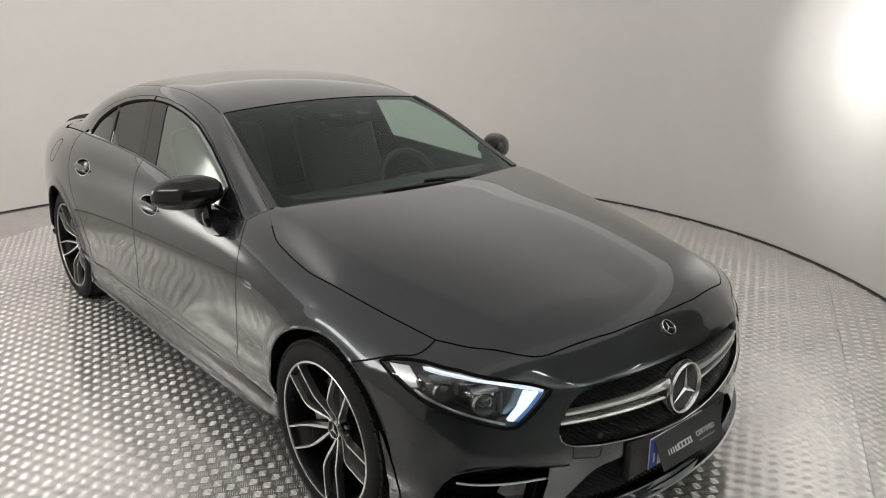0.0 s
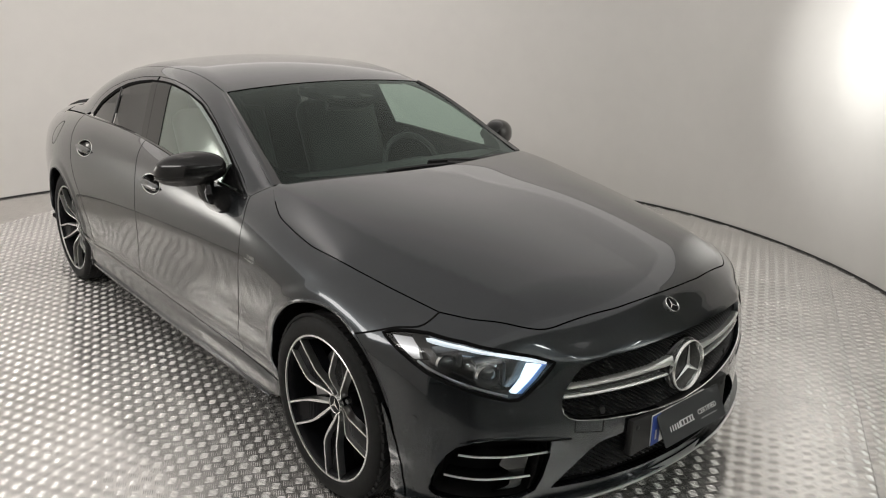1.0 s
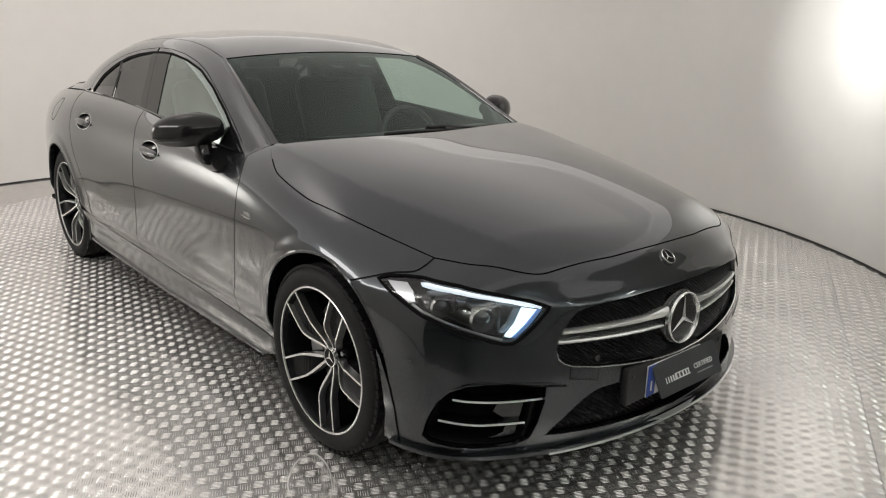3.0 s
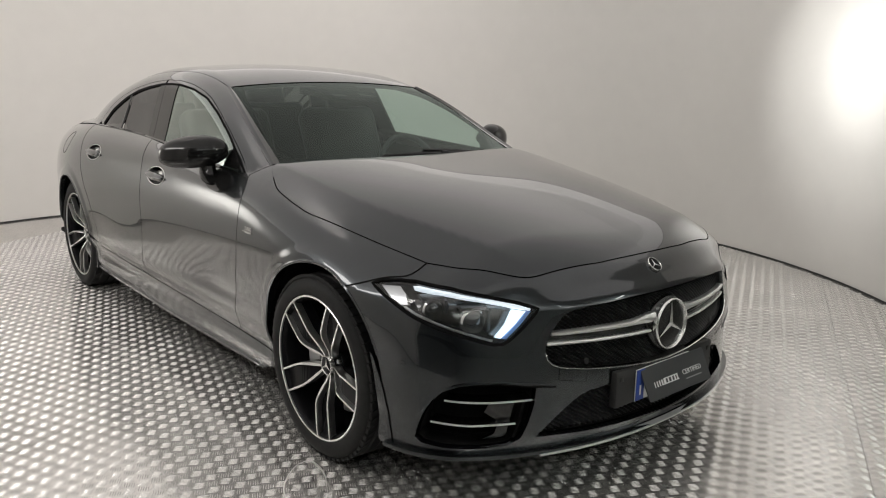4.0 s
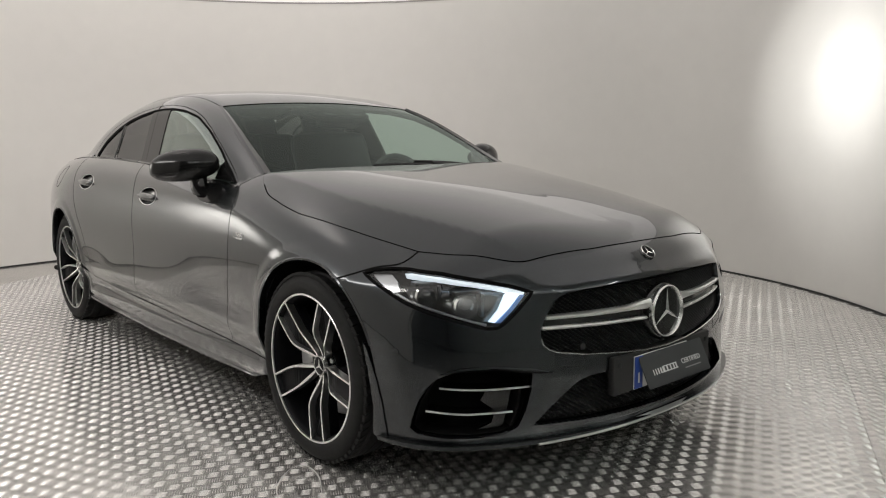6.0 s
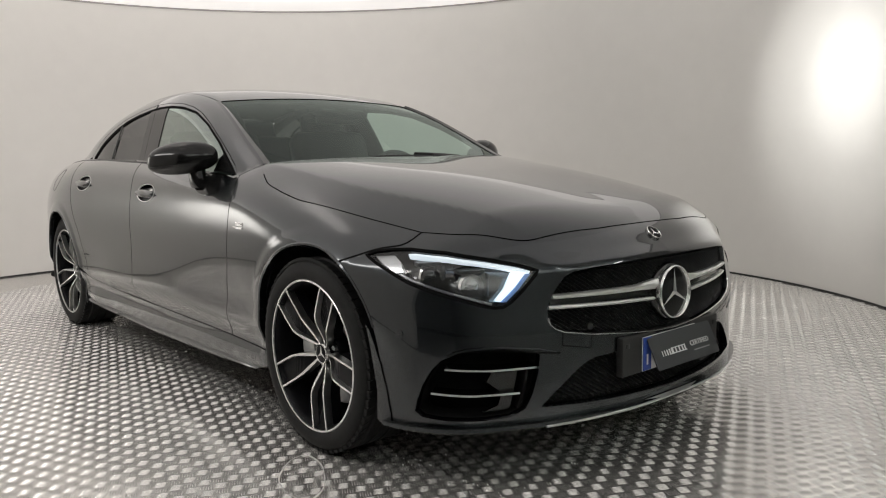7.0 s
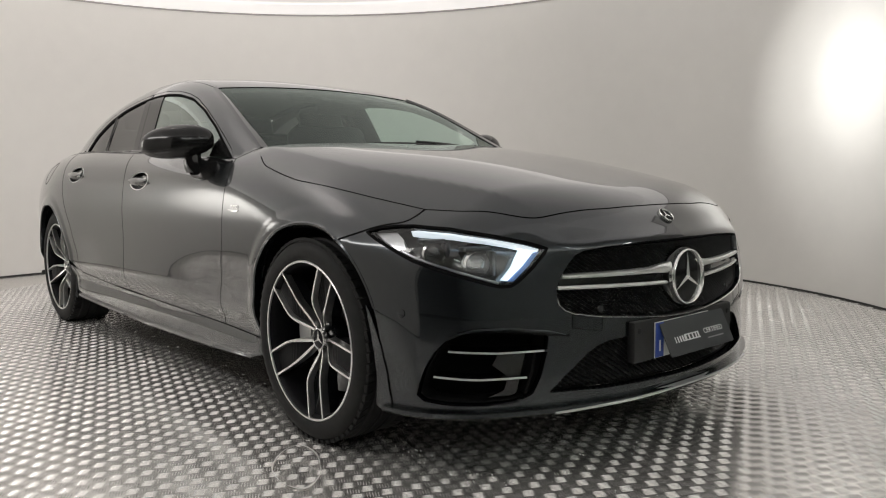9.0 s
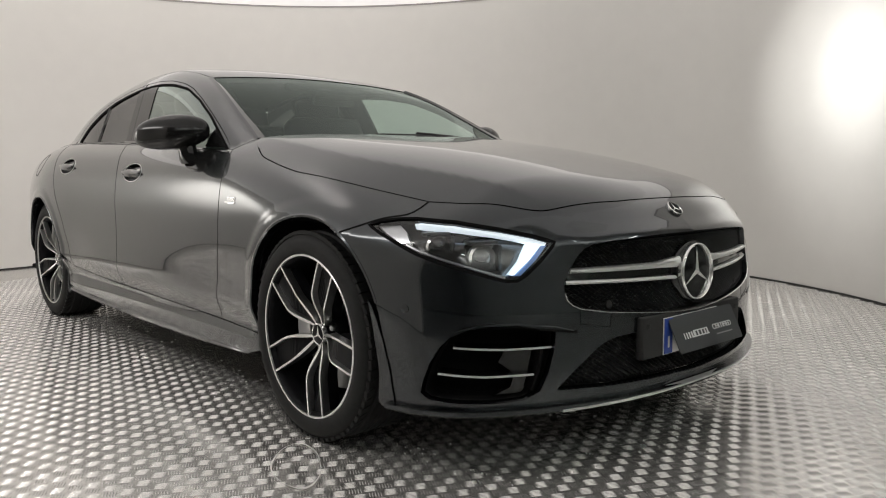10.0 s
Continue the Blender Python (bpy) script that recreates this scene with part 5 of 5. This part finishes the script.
box(bm, pose(-1.2, 0.03, 1.2, 0, 8, 0), 0.035, 0.24, 0.06, 0.014, 2)
solid("interior_mirror", bm, BLACK_MATT, car)


# ---- floor plates and their raised five-bar tread ----
RING = (0.17, -1.035)
TURN_U = Vector((0.888, 0.46))
TURN_W = Vector((-0.46, 0.888))
CUTS_U = [-7.055, -4.23, -1.405, 1.42, 4.245, 7.07]
CUTS_W = [-7.0, 0.67, 7.0]


def plate_mesh(w, h):
    bm = bmesh.new()
    box(bm, pose(0, 0, -0.002), w - 0.0022, h - 0.0022, 0.004)
    mesh = bpy.data.meshes.new("tread_plate")
    bm.to_mesh(mesh)
    bm.free()
    mesh.materials.append(FLOOR)
    return mesh


for u0, u1 in zip(CUTS_U, CUTS_U[1:]):
    for w0, w1 in zip(CUTS_W, CUTS_W[1:]):
        plate = new("tread_plate", plate_mesh(u1 - u0, w1 - w0))
        centre = TURN_U * ((u0 + u1) / 2) + TURN_W * ((w0 + w1) / 2)
        plate.parent = floor
        plate.matrix_basis = pose(centre.x, centre.y, 0, 0, 0, math.degrees(math.atan2(0.46, 0.888)))


def tread():
    """Groups of five short bars, every other group turned by a quarter."""
    side, pitch, length, width, height = 0.0607, 0.0077, 0.039, 0.0035, 0.0015
    lie = radians(61)
    k = np.arange(-75, 76)
    i, j = (a.ravel() for a in np.meshgrid(k, k))
    centres = []
    for half, turned in ((0.0, False), (0.5, True)):
        u, w = (i + half) * side + 0.01, (j + half) * side + 0.02
        x, y = u * TURN_U.x + w * TURN_W.x, u * TURN_U.y + w * TURN_W.y
        keep = np.hypot(x - BOOTH[0], y - BOOTH[1]) < BOOTH_R - 0.03
        keep &= np.abs(u[:, None] - np.array(CUTS_U)).min(1) > 0.004
        keep &= np.abs(w[:, None] - np.array(CUTS_W)).min(1) > 0.004
        centres.append((x[keep], y[keep], turned))
    # one bar: a low lens with a flat top
    ring = [(-0.5, 0), (-0.24, -0.5), (0.24, -0.5), (0.5, 0), (0.24, 0.5), (-0.24, 0.5)]
    shape = np.array([(a, b, 0) for a, b in ring] + [(a * 0.72, b * 0.34, 1) for a, b in ring])
    quads = np.array([(k, (k + 1) % 6, 6 + (k + 1) % 6, 6 + k) for k in range(6)] + [(6, 7, 8, 9), (6, 9, 10, 11)])
    V = []
    for x, y, turned in centres:
        c, k = math.cos(lie + (math.pi / 2 if turned else 0)), math.sin(lie + (math.pi / 2 if turned else 0))
        for b in range(-2, 3):
            q = shape * (length, width, height) + (0.001 * b, b * pitch, 0.0001)
            q = np.stack([q[:, 0] * c - q[:, 1] * k, q[:, 0] * k + q[:, 1] * c, q[:, 2]], 1)
            V.append((q[None] + np.stack([x, y, 0 * x], 1)[:, None]).reshape(-1, 3))
    V = np.concatenate(V)
    n = len(V) // 12
    F = (quads[None] + 12 * np.arange(n)[:, None, None]).reshape(-1, 4)
    mesh = bpy.data.meshes.new("tread_bars")
    mesh.vertices.add(len(V))
    mesh.vertices.foreach_set("co", V.ravel())
    mesh.loops.add(F.size)
    mesh.loops.foreach_set("vertex_index", F.ravel())
    mesh.polygons.add(len(F))
    mesh.polygons.foreach_set("loop_start", np.arange(0, F.size, 4))
    mesh.update(calc_edges=True)
    ob = part("tread_bars", mesh, TREAD, floor)
    return tagged(ob, kind="stuff")


tread()


# a dried ring on the plates beside the front wheel
w = np.linspace(0, 2 * math.pi, 49)[:-1]
along, over = 0.17 + 0.012 * np.sin(2 * w + 1) + 0.006 * np.sin(5 * w), 0.072 + 0.006 * np.sin(3 * w)
rim_at = [(RING[0] + 0.87 * p * math.cos(a) + 0.49 * q * math.sin(a), RING[1] - 0.49 * p * math.cos(a) + 0.87 * q * math.sin(a)) for a, p, q in zip(w, along, over)]
half = [0.0011 + 0.0007 * math.sin(3 * a + 0.5) for a in w]
V = [(x, y, 0.0031) for x, y in rim_at] + [(x + (RING[0] - x) * 18 * h / 0.5, y + (RING[1] - y) * 18 * h / 0.5, 0.0031) for (x, y), h in zip(rim_at, half)]
F = [(i, (i + 1) % 48, 48 + (i + 1) % 48, 48 + i) for i in range(48)]
part("ring_stain", mesh_of(V, F, flat=True), STAIN, floor, "dried pale ring mark")
